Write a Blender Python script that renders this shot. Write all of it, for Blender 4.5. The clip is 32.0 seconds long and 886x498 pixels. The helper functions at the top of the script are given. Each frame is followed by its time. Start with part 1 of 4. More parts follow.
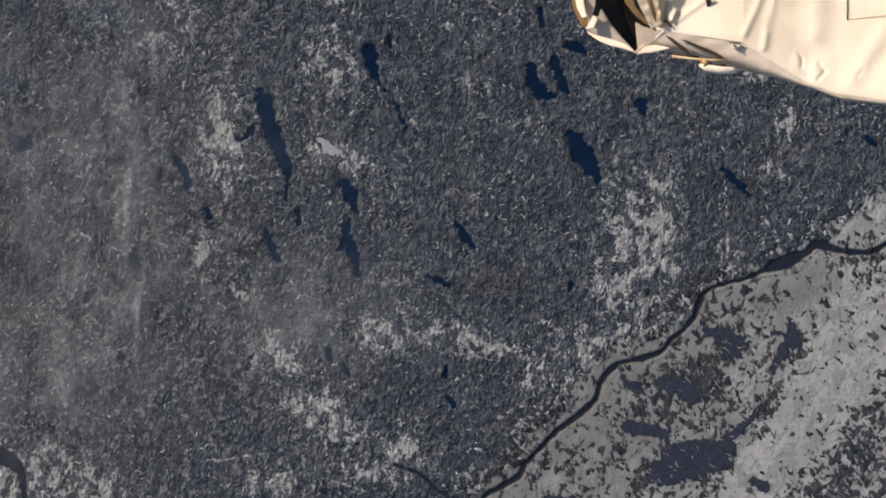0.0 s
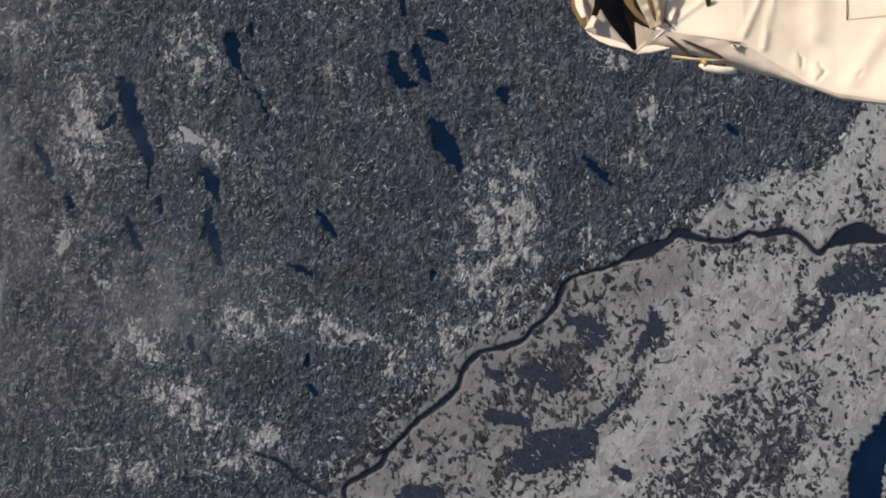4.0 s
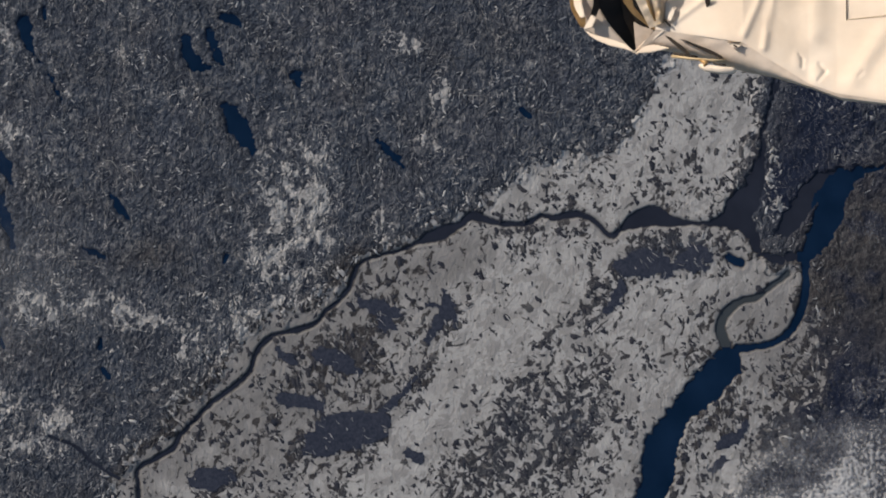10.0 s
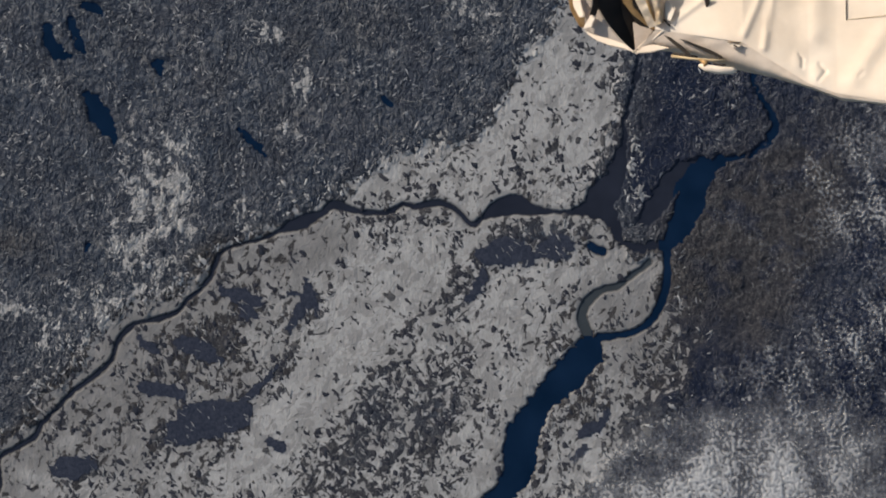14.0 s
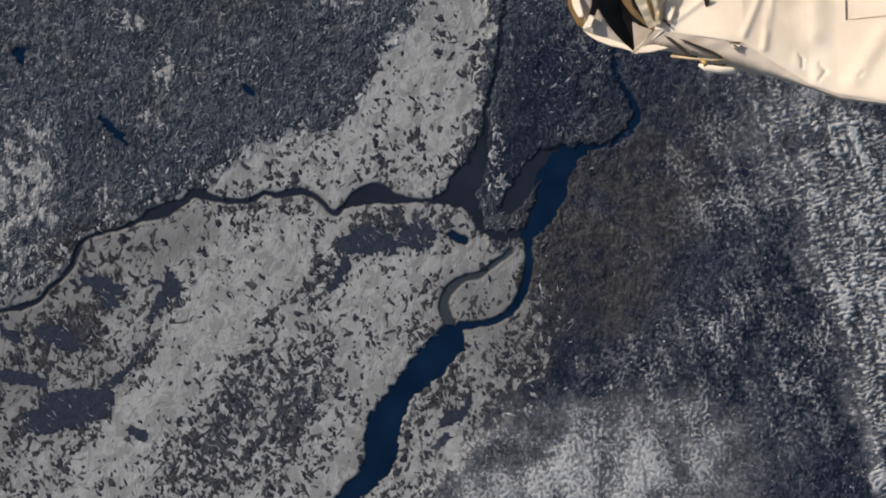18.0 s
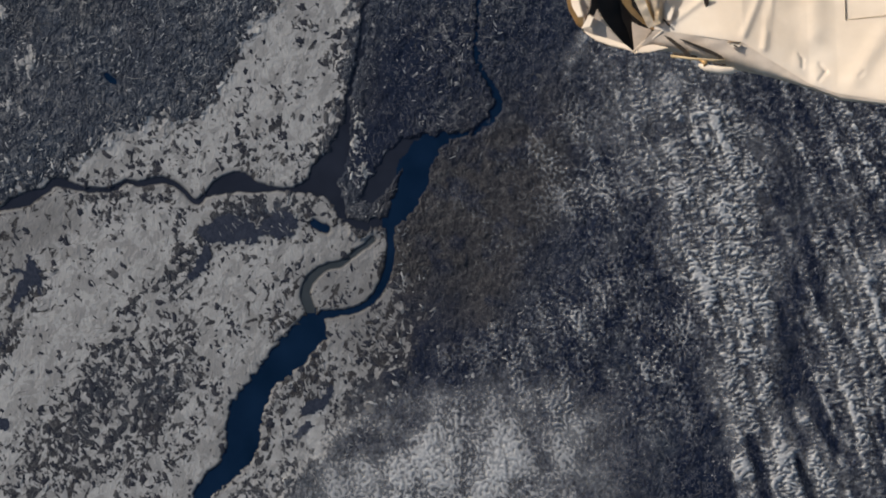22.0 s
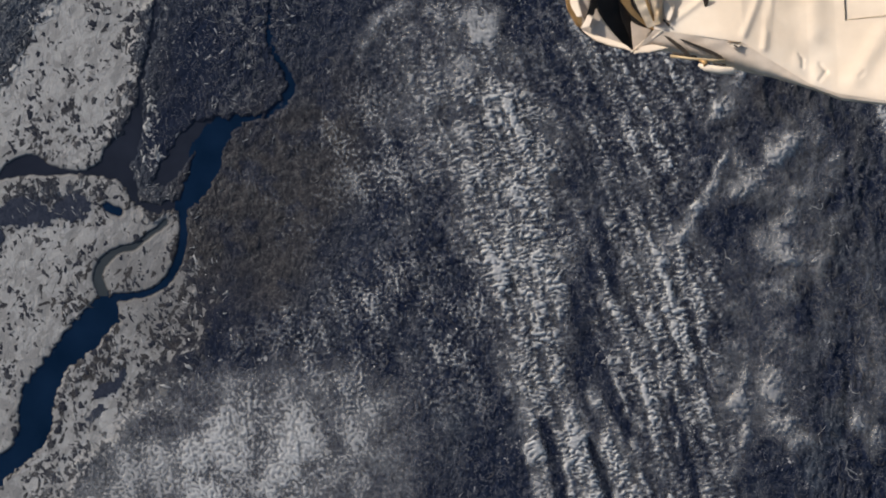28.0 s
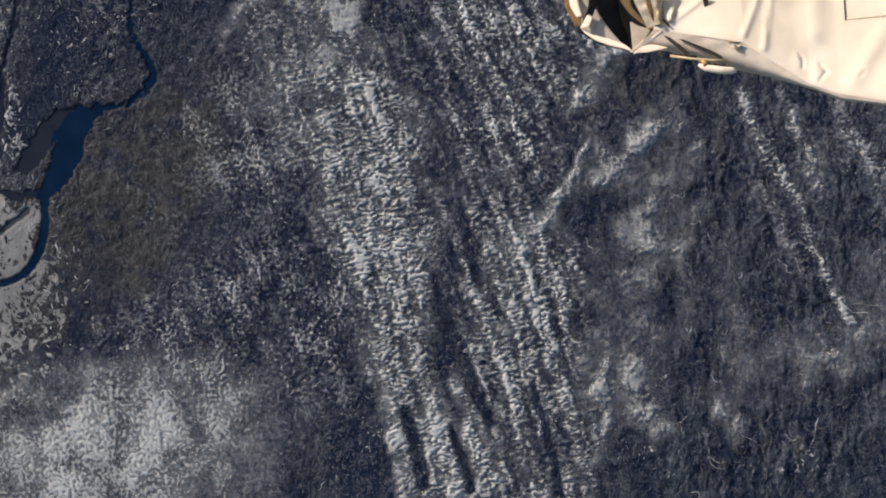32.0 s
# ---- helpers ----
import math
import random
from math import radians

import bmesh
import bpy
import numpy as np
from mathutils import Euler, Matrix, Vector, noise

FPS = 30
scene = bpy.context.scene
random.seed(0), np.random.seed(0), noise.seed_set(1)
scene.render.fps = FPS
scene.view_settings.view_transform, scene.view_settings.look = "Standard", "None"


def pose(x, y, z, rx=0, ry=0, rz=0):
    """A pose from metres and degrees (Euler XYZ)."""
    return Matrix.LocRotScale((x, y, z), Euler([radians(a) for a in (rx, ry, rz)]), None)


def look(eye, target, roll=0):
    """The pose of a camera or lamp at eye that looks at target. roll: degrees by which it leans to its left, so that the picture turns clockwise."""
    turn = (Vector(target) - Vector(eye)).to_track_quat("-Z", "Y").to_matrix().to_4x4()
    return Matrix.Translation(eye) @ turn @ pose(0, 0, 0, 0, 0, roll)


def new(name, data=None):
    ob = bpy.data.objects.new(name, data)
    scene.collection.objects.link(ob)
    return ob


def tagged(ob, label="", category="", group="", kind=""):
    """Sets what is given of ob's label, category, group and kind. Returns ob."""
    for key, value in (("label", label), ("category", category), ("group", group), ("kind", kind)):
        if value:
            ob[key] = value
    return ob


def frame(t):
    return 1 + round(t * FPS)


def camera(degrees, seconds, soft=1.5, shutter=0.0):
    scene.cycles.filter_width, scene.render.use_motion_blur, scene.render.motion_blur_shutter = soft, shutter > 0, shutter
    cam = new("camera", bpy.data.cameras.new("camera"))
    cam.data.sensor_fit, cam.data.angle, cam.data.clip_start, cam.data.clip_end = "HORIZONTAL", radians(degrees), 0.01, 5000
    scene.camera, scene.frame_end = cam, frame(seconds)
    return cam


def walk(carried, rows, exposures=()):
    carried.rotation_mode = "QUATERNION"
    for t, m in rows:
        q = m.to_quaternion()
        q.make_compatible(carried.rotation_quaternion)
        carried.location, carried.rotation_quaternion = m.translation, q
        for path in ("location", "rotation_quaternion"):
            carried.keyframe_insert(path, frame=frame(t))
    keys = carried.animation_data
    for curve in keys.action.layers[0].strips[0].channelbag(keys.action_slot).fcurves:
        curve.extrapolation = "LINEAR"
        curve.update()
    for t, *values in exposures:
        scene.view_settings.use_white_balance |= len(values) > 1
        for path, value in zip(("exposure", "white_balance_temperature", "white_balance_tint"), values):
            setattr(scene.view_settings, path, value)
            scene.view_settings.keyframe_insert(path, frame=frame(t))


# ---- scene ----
# ---- camera and its way ----
LENS = 5.0
HEIGHT = 4489.0          # height of the eye over the ground; one map unit is a quarter of a metre
REACH = 60.0             # from the eye to the spacecraft
UNIT = 0.25
FOCAL = 784 / math.tan(radians(LENS / 2))
cam = camera(LENS, 32.0, soft=1.95)

TO_CRAFT = Vector((516 / FOCAL, 361 / FOCAL, -1.0)).normalized()
CRAFT = Vector((0, 0, HEIGHT)) + REACH * TO_CRAFT


def station(t):
    """The eye swings about the spacecraft while its view sweeps along the ground."""
    aim = Vector((UNIT * 61.2 * (t - 16), -UNIT * 5.03 * (t - 16), 0))
    eye = Vector((0, 0, HEIGHT))
    for _ in range(6):
        ahead = (aim - eye).normalized()
        right = ahead.cross(Vector((0, 1, 0))).normalized()
        turn = Matrix((right, right.cross(ahead), -ahead)).transposed()
        eye = CRAFT - REACH * (turn @ TO_CRAFT)
    return Matrix.Translation(eye) @ turn.to_4x4()


walk(cam, [(t, station(t)) for t in range(0, 33)], [(0, 0.15, 6620, 12), (6, 0.01, 6570, 12), (12, -0.05, 6520, 11), (15.5, 0.03, 6460, 10), (19, -0.06, 6410, 10), (24, -0.23, 6380, 10), (28, -0.09, 6370, 11), (32, 0.15, 6390, 11)])

# ---- sky and sun ----
SUN_UP, SUN_FROM = 21.0, 140.0      # degrees: over the ground, and round from +x
world = bpy.data.worlds.new("sky")
scene.world = world
world.use_nodes = True
sky = world.node_tree.nodes.new("ShaderNodeTexSky")
sky.sky_type, sky.sun_disc = "NISHITA", False
sky.sun_elevation, sky.sun_rotation = radians(SUN_UP), radians(90 - SUN_FROM)
world.node_tree.links.new(sky.outputs[0], world.node_tree.nodes["Background"].inputs[0])
world.node_tree.nodes["Background"].inputs[1].default_value = 0.112
sun = new("sun", bpy.data.lights.new("sun", "SUN"))
sun.data.energy, sun.data.angle, sun.data.color = 4.15, radians(0.5), (1.0, 0.955, 0.89)
toward = Vector((math.cos(radians(SUN_UP)) * math.cos(radians(SUN_FROM)), math.cos(radians(SUN_UP)) * math.sin(radians(SUN_FROM)), math.sin(radians(SUN_UP))))
sun.matrix_world = look(toward * 100, (0, 0, 0))


# ---- materials ----
def material(name, rough=0.8, metal=0.0, base=(0.5, 0.5, 0.5), spec=0.3):
    m = bpy.data.materials.new(name)
    m.use_nodes = True
    b = m.node_tree.nodes["Principled BSDF"]
    b.inputs["Base Color"].default_value = (*base, 1)
    b.inputs["Roughness"].default_value, b.inputs["Metallic"].default_value = rough, metal
    b.inputs["Specular IOR Level"].default_value = spec
    return m, m.node_tree.nodes, m.node_tree.links, b


def noise_node(nodes, links, scale, detail=4.0, stretch=(1, 1, 1), turn=0.0, rough=0.55, distort=0.0):
    c, g, n = nodes.new("ShaderNodeTexCoord"), nodes.new("ShaderNodeMapping"), nodes.new("ShaderNodeTexNoise")
    links.new(c.outputs["Object"], g.inputs["Vector"])
    g.inputs["Scale"].default_value, g.inputs["Rotation"].default_value = stretch, (0, 0, radians(turn))
    links.new(g.outputs[0], n.inputs["Vector"])
    n.inputs["Scale"].default_value, n.inputs["Detail"].default_value = scale, detail
    n.inputs["Roughness"].default_value, n.inputs["Distortion"].default_value = rough, distort
    return n.outputs["Fac"]


def ramp(nodes, links, fac, stops):
    r = nodes.new("ShaderNodeValToRGB")
    while len(r.color_ramp.elements) < len(stops):
        r.color_ramp.elements.new(0.5)
    for e, (p, c) in zip(r.color_ramp.elements, stops):
        e.position, e.color = p, (*c, 1)
    links.new(fac, r.inputs[0])
    return r.outputs[0]


def blend(nodes, links, fac, a, b, kind="MIX"):
    m = nodes.new("ShaderNodeMix")
    m.data_type, m.blend_type = "RGBA", kind
    for socket, value in ((m.inputs[0], fac), (m.inputs[6], a), (m.inputs[7], b)):
        if isinstance(value, bpy.types.NodeSocket):
            links.new(value, socket)
        else:
            socket.default_value = value if isinstance(value, float) else (*value, 1)
    return m.outputs[2]


def sums(nodes, links, kind, a, b, clamp=False):
    m = nodes.new("ShaderNodeMath")
    m.operation, m.use_clamp = kind, clamp
    for socket, value in ((m.inputs[0], a), (m.inputs[1], b)):
        if isinstance(value, bpy.types.NodeSocket):
            links.new(value, socket)
        else:
            socket.default_value = value
    return m.outputs[0]


def attribute(nodes, name):
    a = nodes.new("ShaderNodeAttribute")
    a.attribute_name = name
    return a.outputs["Fac"]


def bumped(nodes, links, b, fac, strength, distance):
    p = nodes.new("ShaderNodeBump")
    p.inputs["Strength"].default_value, p.inputs["Distance"].default_value = strength, distance
    links.new(fac, p.inputs["Height"])
    links.new(p.outputs[0], b.inputs["Normal"])


def ground_material():
    m, n, l, b = material("winter_ground", 0.9, spec=0.1)
    fine = noise_node(n, l, 0.9, 4, rough=0.65)
    broad = noise_node(n, l, 0.03, 4)
    # the blue of hazy air is mixed into these forest colours
    wood = ramp(n, l, fine, [(0.3, (0.022, 0.031, 0.046)), (0.5, (0.038, 0.048, 0.066)), (0.75, (0.064, 0.075, 0.094))])
    tract = ramp(n, l, noise_node(n, l, 0.075, 4, rough=0.6, distort=0.8), [(0.34, (0.62, 0.64, 0.68)), (0.5, (0.95, 0.95, 0.95)), (0.66, (1.25, 1.22, 1.18))])
    wood = blend(n, l, 1.0, wood, tract, "MULTIPLY")
    wood = blend(n, l, ramp(n, l, broad, [(0.35, (0, 0, 0)), (0.7, (1, 1, 1))]), wood, blend(n, l, 0.5, wood, (0.060, 0.060, 0.072)))
    crinkle = sums(n, l, "ABSOLUTE", sums(n, l, "SUBTRACT", noise_node(n, l, 0.30, 2, stretch=(1, 0.55, 1), turn=25, distort=0.9), 0.5), 0.0)
    crinkle = ramp(n, l, crinkle, [(0.0, (1, 1, 1)), (0.03, (0.6, 0.6, 0.6)), (0.065, (0, 0, 0))])
    wood = blend(n, l, sums(n, l, "MULTIPLY", crinkle, ramp(n, l, noise_node(n, l, 0.11, 3), [(0.42, (0.05, 0.05, 0.05)), (0.6, (0.6, 0.6, 0.6))])), wood, (0.125, 0.130, 0.142))
    earth = ramp(n, l, noise_node(n, l, 0.5, 5, rough=0.65), [(0.3, (0.026, 0.025, 0.027)), (0.5, (0.045, 0.041, 0.041)), (0.72, (0.084, 0.076, 0.072))])
    # navy for dark wooded land and for cloud shade painted on the ground
    pine_and_shade = ramp(n, l, fine, [(0.3, (0.005, 0.009, 0.023)), (0.7, (0.018, 0.025, 0.047))])
    base = blend(n, l, attribute(n, "earth"), wood, earth)
    base = blend(n, l, attribute(n, "pine_and_shade"), base, pine_and_shade)
    snow = ramp(n, l, noise_node(n, l, 0.16, 8, rough=0.82), [(0.28, (0.31, 0.29, 0.265)), (0.5, (0.41, 0.385, 0.355)), (0.72, (0.52, 0.49, 0.455))])
    snow = blend(n, l, sums(n, l, "MULTIPLY", attribute(n, "worn"), 0.62), snow, (0.15, 0.138, 0.13))
    thin = sums(n, l, "ADD", attribute(n, "meagre"), sums(n, l, "MULTIPLY", sums(n, l, "SUBTRACT", noise_node(n, l, 0.55, 5, stretch=(1.5, 0.7, 1), turn=-32, rough=0.72, distort=0.6), 0.5), 2.2))
    snow = blend(n, l, sums(n, l, "MULTIPLY", ramp(n, l, thin, [(0.35, (0, 0, 0)), (0.65, (1, 1, 1))]), 0.42), snow, (0.18, 0.168, 0.155))
    # patches of snow, with crumbled edges
    score = sums(n, l, "ADD", attribute(n, "score"), sums(n, l, "MULTIPLY", sums(n, l, "SUBTRACT", noise_node(n, l, 0.78, 5, stretch=(1.5, 0.7, 1), turn=-32, rough=0.72, distort=0.6), 0.5), attribute(n, "crumbled")))
    score = sums(n, l, "ADD", score, sums(n, l, "MULTIPLY", sums(n, l, "SUBTRACT", noise_node(n, l, 0.36, 2, distort=1.6), 0.5), attribute(n, "wormy")))
    cover = ramp(n, l, score, [(0.40, (0, 0, 0)), (0.60, (1, 1, 1))])
    # short crooked lines of snow along tracks and felled strips
    lines = sums(n, l, "ABSOLUTE", sums(n, l, "SUBTRACT", noise_node(n, l, 0.20, 2, distort=1.8), 0.5), 0.0)
    lines = ramp(n, l, lines, [(0.0, (1, 1, 1)), (0.028, (0.7, 0.7, 0.7)), (0.05, (0, 0, 0))])
    strokes = sums(n, l, "ABSOLUTE", sums(n, l, "SUBTRACT", noise_node(n, l, 0.33, 2, stretch=(1, 0.5, 1), turn=25, distort=1.5), 0.47), 0.0)
    strokes = ramp(n, l, strokes, [(0.0, (0.7, 0.7, 0.7)), (0.025, (0.35, 0.35, 0.35)), (0.045, (0, 0, 0))])
    broken = ramp(n, l, noise_node(n, l, 0.26, 2), [(0.49, (0, 0, 0)), (0.57, (1, 1, 1))])
    hatch = sums(n, l, "ABSOLUTE", sums(n, l, "SUBTRACT", noise_node(n, l, 0.40, 2, stretch=(0.45, 1, 1), turn=-20, distort=1.2), 0.53), 0.0)
    strokes = sums(n, l, "MAXIMUM", strokes, ramp(n, l, hatch, [(0.0, (0.6, 0.6, 0.6)), (0.025, (0.3, 0.3, 0.3)), (0.045, (0, 0, 0))]))
    lines = sums(n, l, "MULTIPLY", sums(n, l, "MAXIMUM", lines, strokes), sums(n, l, "MULTIPLY", sums(n, l, "MAXIMUM", broken, sums(n, l, "MULTIPLY", attribute(n, "clearing"), 1.6)), attribute(n, "tracks")))
    cover = sums(n, l, "MAXIMUM", cover, lines, True)
    # a net of crooked snow in the clearings
    net = sums(n, l, "ABSOLUTE", sums(n, l, "SUBTRACT", noise_node(n, l, 0.23, 4, stretch=(1.2, 0.8, 1), turn=-20, rough=0.6, distort=1.0), 0.5), 0.0)
    net = sums(n, l, "SUBTRACT", sums(n, l, "MULTIPLY", attribute(n, "clearing"), 0.115), net)
    cover = sums(n, l, "MAXIMUM", cover, ramp(n, l, sums(n, l, "ADD", net, 0.5), [(0.49, (0, 0, 0)), (0.508, (1, 1, 1))]), True)
    cover = sums(n, l, "MULTIPLY", cover, attribute(n, "dry"), True)
    l.new(blend(n, l, cover, base, snow), b.inputs["Base Color"])
    rise = sums(n, l, "MULTIPLY", sums(n, l, "ADD", noise_node(n, l, 0.34, 2, stretch=(1, 0.62, 1), turn=28, distort=1.4), sums(n, l, "MULTIPLY", noise_node(n, l, 0.8, 2, distort=0.8), 0.35)), sums(n, l, "ADD", attribute(n, "rugged"), 0.12))
    bumped(n, l, b, rise, 1.0, 3.0)
    return m


def water_material(name, deep, rough=0.12):
    m, n, l, b = material(name, rough, spec=0.32)
    l.new(ramp(n, l, noise_node(n, l, 0.05, 3), [(0.3, deep), (0.75, tuple(1.6 * c + 0.004 for c in deep))]), b.inputs["Base Color"])
    bumped(n, l, b, noise_node(n, l, 1.2, 2), 0.06, 0.1)
    return m


def cloud_material():
    m, n, l, b = material("cloud", 1.0, spec=0.0)
    l.new(ramp(n, l, noise_node(n, l, 0.25, 5), [(0.3, (0.68, 0.645, 0.603)), (0.7, (0.80, 0.76, 0.712))]), b.inputs["Base Color"])
    bumped(n, l, b, noise_node(n, l, 1.1, 4), 0.15, 0.25)
    t, x = n.new("ShaderNodeBsdfTransparent"), n.new("ShaderNodeMixShader")
    fine = sums(n, l, "ADD", sums(n, l, "MULTIPLY", noise_node(n, l, 0.9, 3, rough=0.5), 0.8), 0.5)
    a = sums(n, l, "MULTIPLY", attribute(n, "thickness"), fine, True)
    l.new(a, x.inputs[0]), l.new(t.outputs[0], x.inputs[1]), l.new(b.outputs[0], x.inputs[2])
    l.new(x.outputs[0], n["Material Output"].inputs["Surface"])
    return m


def veil_material():
    m, n, l, b = material("thin_cloud", 1.0, base=(0.75, 0.72, 0.68), spec=0.0)
    t, x = n.new("ShaderNodeBsdfTransparent"), n.new("ShaderNodeMixShader")
    a = sums(n, l, "MULTIPLY", attribute(n, "thickness"), sums(n, l, "ADD", noise_node(n, l, 0.06, 6, rough=0.65), 0.15), True)
    l.new(a, x.inputs[0]), l.new(t.outputs[0], x.inputs[1]), l.new(b.outputs[0], x.inputs[2])
    l.new(x.outputs[0], n["Material Output"].inputs["Surface"])
    return m


GROUND, CLOUD, VEIL = ground_material(), cloud_material(), veil_material()
LAKE = water_material("deep_lake_water", (0.0010, 0.0100, 0.0285))
RIVER = water_material("river_water", (0.014, 0.016, 0.024), 0.25)
SHALLOW = water_material("shallow_water", (0.036, 0.041, 0.043), 0.3)
ICE = water_material("lake_ice", (0.30, 0.29, 0.28), 0.5)


# ---- fields of numbers over the map ----
def smooth(x, a, b):
    s = np.clip((x - a) / (b - a), 0, 1)
    return s * s * (3 - 2 * s)


def grain(x, y, seed):
    """Gradient noise, about -1 to 1, one wave a unit."""
    ix, iy = np.floor(x).astype(np.int64), np.floor(y).astype(np.int64)
    fx, fy = (x - ix).astype(np.float32), (y - iy).astype(np.float32)
    wx, wy = fx * fx * fx * (fx * (fx * 6 - 15) + 10), fy * fy * fy * (fy * (fy * 6 - 15) + 10)

    def corner(a, b):
        h = ((ix + a) * 374761393 + (iy + b) * 668265263 + seed * 974634777) & 0xFFFFFFFF
        h = ((h ^ (h >> 13)) * 1274126177) & 0xFFFFFFFF
        g = ((h ^ (h >> 16)) & 0xFFFF).astype(np.float32) * np.float32(2 * math.pi / 65536)
        return np.cos(g) * (fx - a) + np.sin(g) * (fy - b)

    low, high = corner(0, 0), corner(0, 1)
    low += wx * (corner(1, 0) - low)
    high += wx * (corner(1, 1) - high)
    return 1.5 * (low + wy * (high - low))


def layers(x, y, size, seed, octaves=3, keep=0.5):
    total, amount = 0, 1.0
    for k in range(octaves):
        total = total + amount * grain(x / size * 2**k + 17 * k, y / size * 2**k - 9 * k, seed + k)
        amount *= keep
    return total


def turned(x, y, degrees):
    c, s = math.cos(radians(degrees)), math.sin(radians(degrees))
    return c * x + s * y, c * y - s * x


def stroke(U, V, rows):
    """Signed distance, in map units, to a line of (u, v, half width) with widths that run on between its points."""
    best = np.full(U.shape, 1e6, np.float32)
    for (a, b, r), (c, d, q) in zip(rows, rows[1:] if len(rows) > 1 else rows):
        m = 60 + max(r, q)
        near = (U > min(a, c) - m) & (U < max(a, c) + m) & (V > min(b, d) - m) & (V < max(b, d) + m)
        u, v = U[near], V[near]
        k = np.clip(((u - a) * (c - a) + (v - b) * (d - b)) / max((c - a)**2 + (d - b)**2, 1e-6), 0, 1)
        best[near] = np.minimum(best[near], np.hypot(u - a - k * (c - a), v - b - k * (d - b)) - r - k * (q - r))
    return best


def eased(rows, n=5):
    """The same line with its bends rounded."""
    p = np.array([rows[0], *rows, rows[-1]], float)
    made = []
    for a, b, c, d in zip(p, p[1:], p[2:], p[3:]):
        for k in range(n):
            s = k / n
            made.append(0.5 * (2 * b + (c - a) * s + (2 * a - 5 * b + 4 * c - d) * s**2 + (3 * b - a - 3 * c + d) * s**3))
    return [tuple(q) for q in made] + [tuple(p[-1])]


def inside(U, V, corners):
    """Signed distance to a closed outline, below nothing inside it."""
    best, odd = np.full(U.shape, 1e6, np.float32), np.zeros(U.shape, bool)
    for (a, b), (c, d) in zip(corners, corners[1:] + corners[:1]):
        k = np.clip(((U - a) * (c - a) + (V - b) * (d - b)) / ((c - a)**2 + (d - b)**2), 0, 1)
        best = np.minimum(best, np.hypot(U - a - k * (c - a), V - b - k * (d - b)))
        if b != d:
            odd ^= ((b > V) != (d > V)) & (U < (c - a) * (V - b) / (d - b) + a)
    return np.where(odd, -best, best)


def heap(U, V, rows):
    """A sum of soft oval heaps: u, v, half length, half width, turn in degrees, amount."""
    total = np.zeros(U.shape, np.float32)
    for u, v, a, b, turn, amount in rows:
        p, q = turned(U - u, V - v, turn)
        total += amount * np.exp(-np.minimum((p / a)**2 + (q / b)**2, 30))
    return total


def sheet(name, X, Y, Z, keep, mat, fields=()):
    """A mesh over a grid, from the cells that are kept."""
    rows, columns = X.shape
    index = np.arange(rows * columns).reshape(rows, columns)
    cells = np.stack([index[:-1, :-1], index[:-1, 1:], index[1:, 1:], index[1:, :-1]], -1)[keep]
    used, cells = np.unique(cells.ravel(), return_inverse=True)
    co = np.stack([X.ravel(), Y.ravel(), Z.ravel()], -1)[used].astype(np.float32)
    me = filled(name, co, cells, mat)
    for key, values in fields:
        me.attributes.new(key, "FLOAT", "POINT").data.foreach_set("value", values.ravel()[used].astype(np.float32))
    return new(name, me)


def filled(name, co, cells, mat, sides=4):
    """A smooth mesh of corners and faces that all have as many sides."""
    me = bpy.data.meshes.new(name)
    me.vertices.add(len(co))
    me.vertices.foreach_set("co", co.ravel())
    me.loops.add(len(cells))
    me.loops.foreach_set("vertex_index", cells.astype(np.int32).ravel())
    me.polygons.add(len(cells) // sides)
    me.polygons.foreach_set("loop_start", np.arange(0, len(cells), sides, dtype=np.int32))
    me.update(calc_edges=True)
    me.validate()
    me.polygons.foreach_set("use_smooth", np.ones(len(me.polygons), bool))
    me.materials.append(mat)
    return me


# ---- the map ----
STEP = 0.62
out = [470.0]
while out[-1] < 5200:
    out.append(out[-1] + max(1.5, 0.25 * (out[-1] - 462)))
out = np.array(out)
xs = np.concatenate([-out[::-1], np.arange(-469.5, 469.5, STEP), out])
ys = np.concatenate([-(out[::-1] - 320), np.arange(-149.5, 149.5, STEP), out - 320])
GX, GY = np.meshgrid(xs, ys[::-1] * -1)
GX, GY = GX.astype(np.float32), GY.astype(np.float32)
U, V = GX / UNIT, -GY / UNIT                  # map units, to the right and down
WARP_U, WARP_V = layers(U, V, 46, 3, 3), layers(U, V, 46, 31, 3)
SHORE_U, SHORE_V, SHORE_W = layers(U, V, 20, 401, 3, 0.8), layers(U, V, 20, 421, 3, 0.8), layers(U, V, 14, 441, 2)
UW, VW = U + 9 * WARP_U, V + 9 * WARP_V

# water
BASINS = []       # name, water, label, and its lines of u, v, half width


def basin(name, mat, label, *lines):
    BASINS.append((name, mat, label, lines))


basin("river", RIVER, "long winding river, dark open water between snowy fields",
      [(-934, 454, 4), (-910, 420, 5), (-906, 397, 5), (-908, 380, 5), (-906, 359, 5), (-873, 339, 6), (-845, 322, 7), (-832, 299, 6), (-807, 274, 5), (-784, 249, 6), (-761, 231, 6), (-725, 204, 6), (-707, 182, 6), (-700, 159, 6), (-680, 131, 7), (-655, 119, 5), (-619, 112, 7), (-589, 99, 5), (-574, 79, 5), (-554, 64, 5), (-534, 39, 6), (-524, 14, 6), (-512, -6, 5), (-469, -21, 4), (-434, -31, 5), (-411, -42, 6), (-389, -51, 12), (-364, -61, 14), (-344, -70, 9), (-329, -77, 6)])
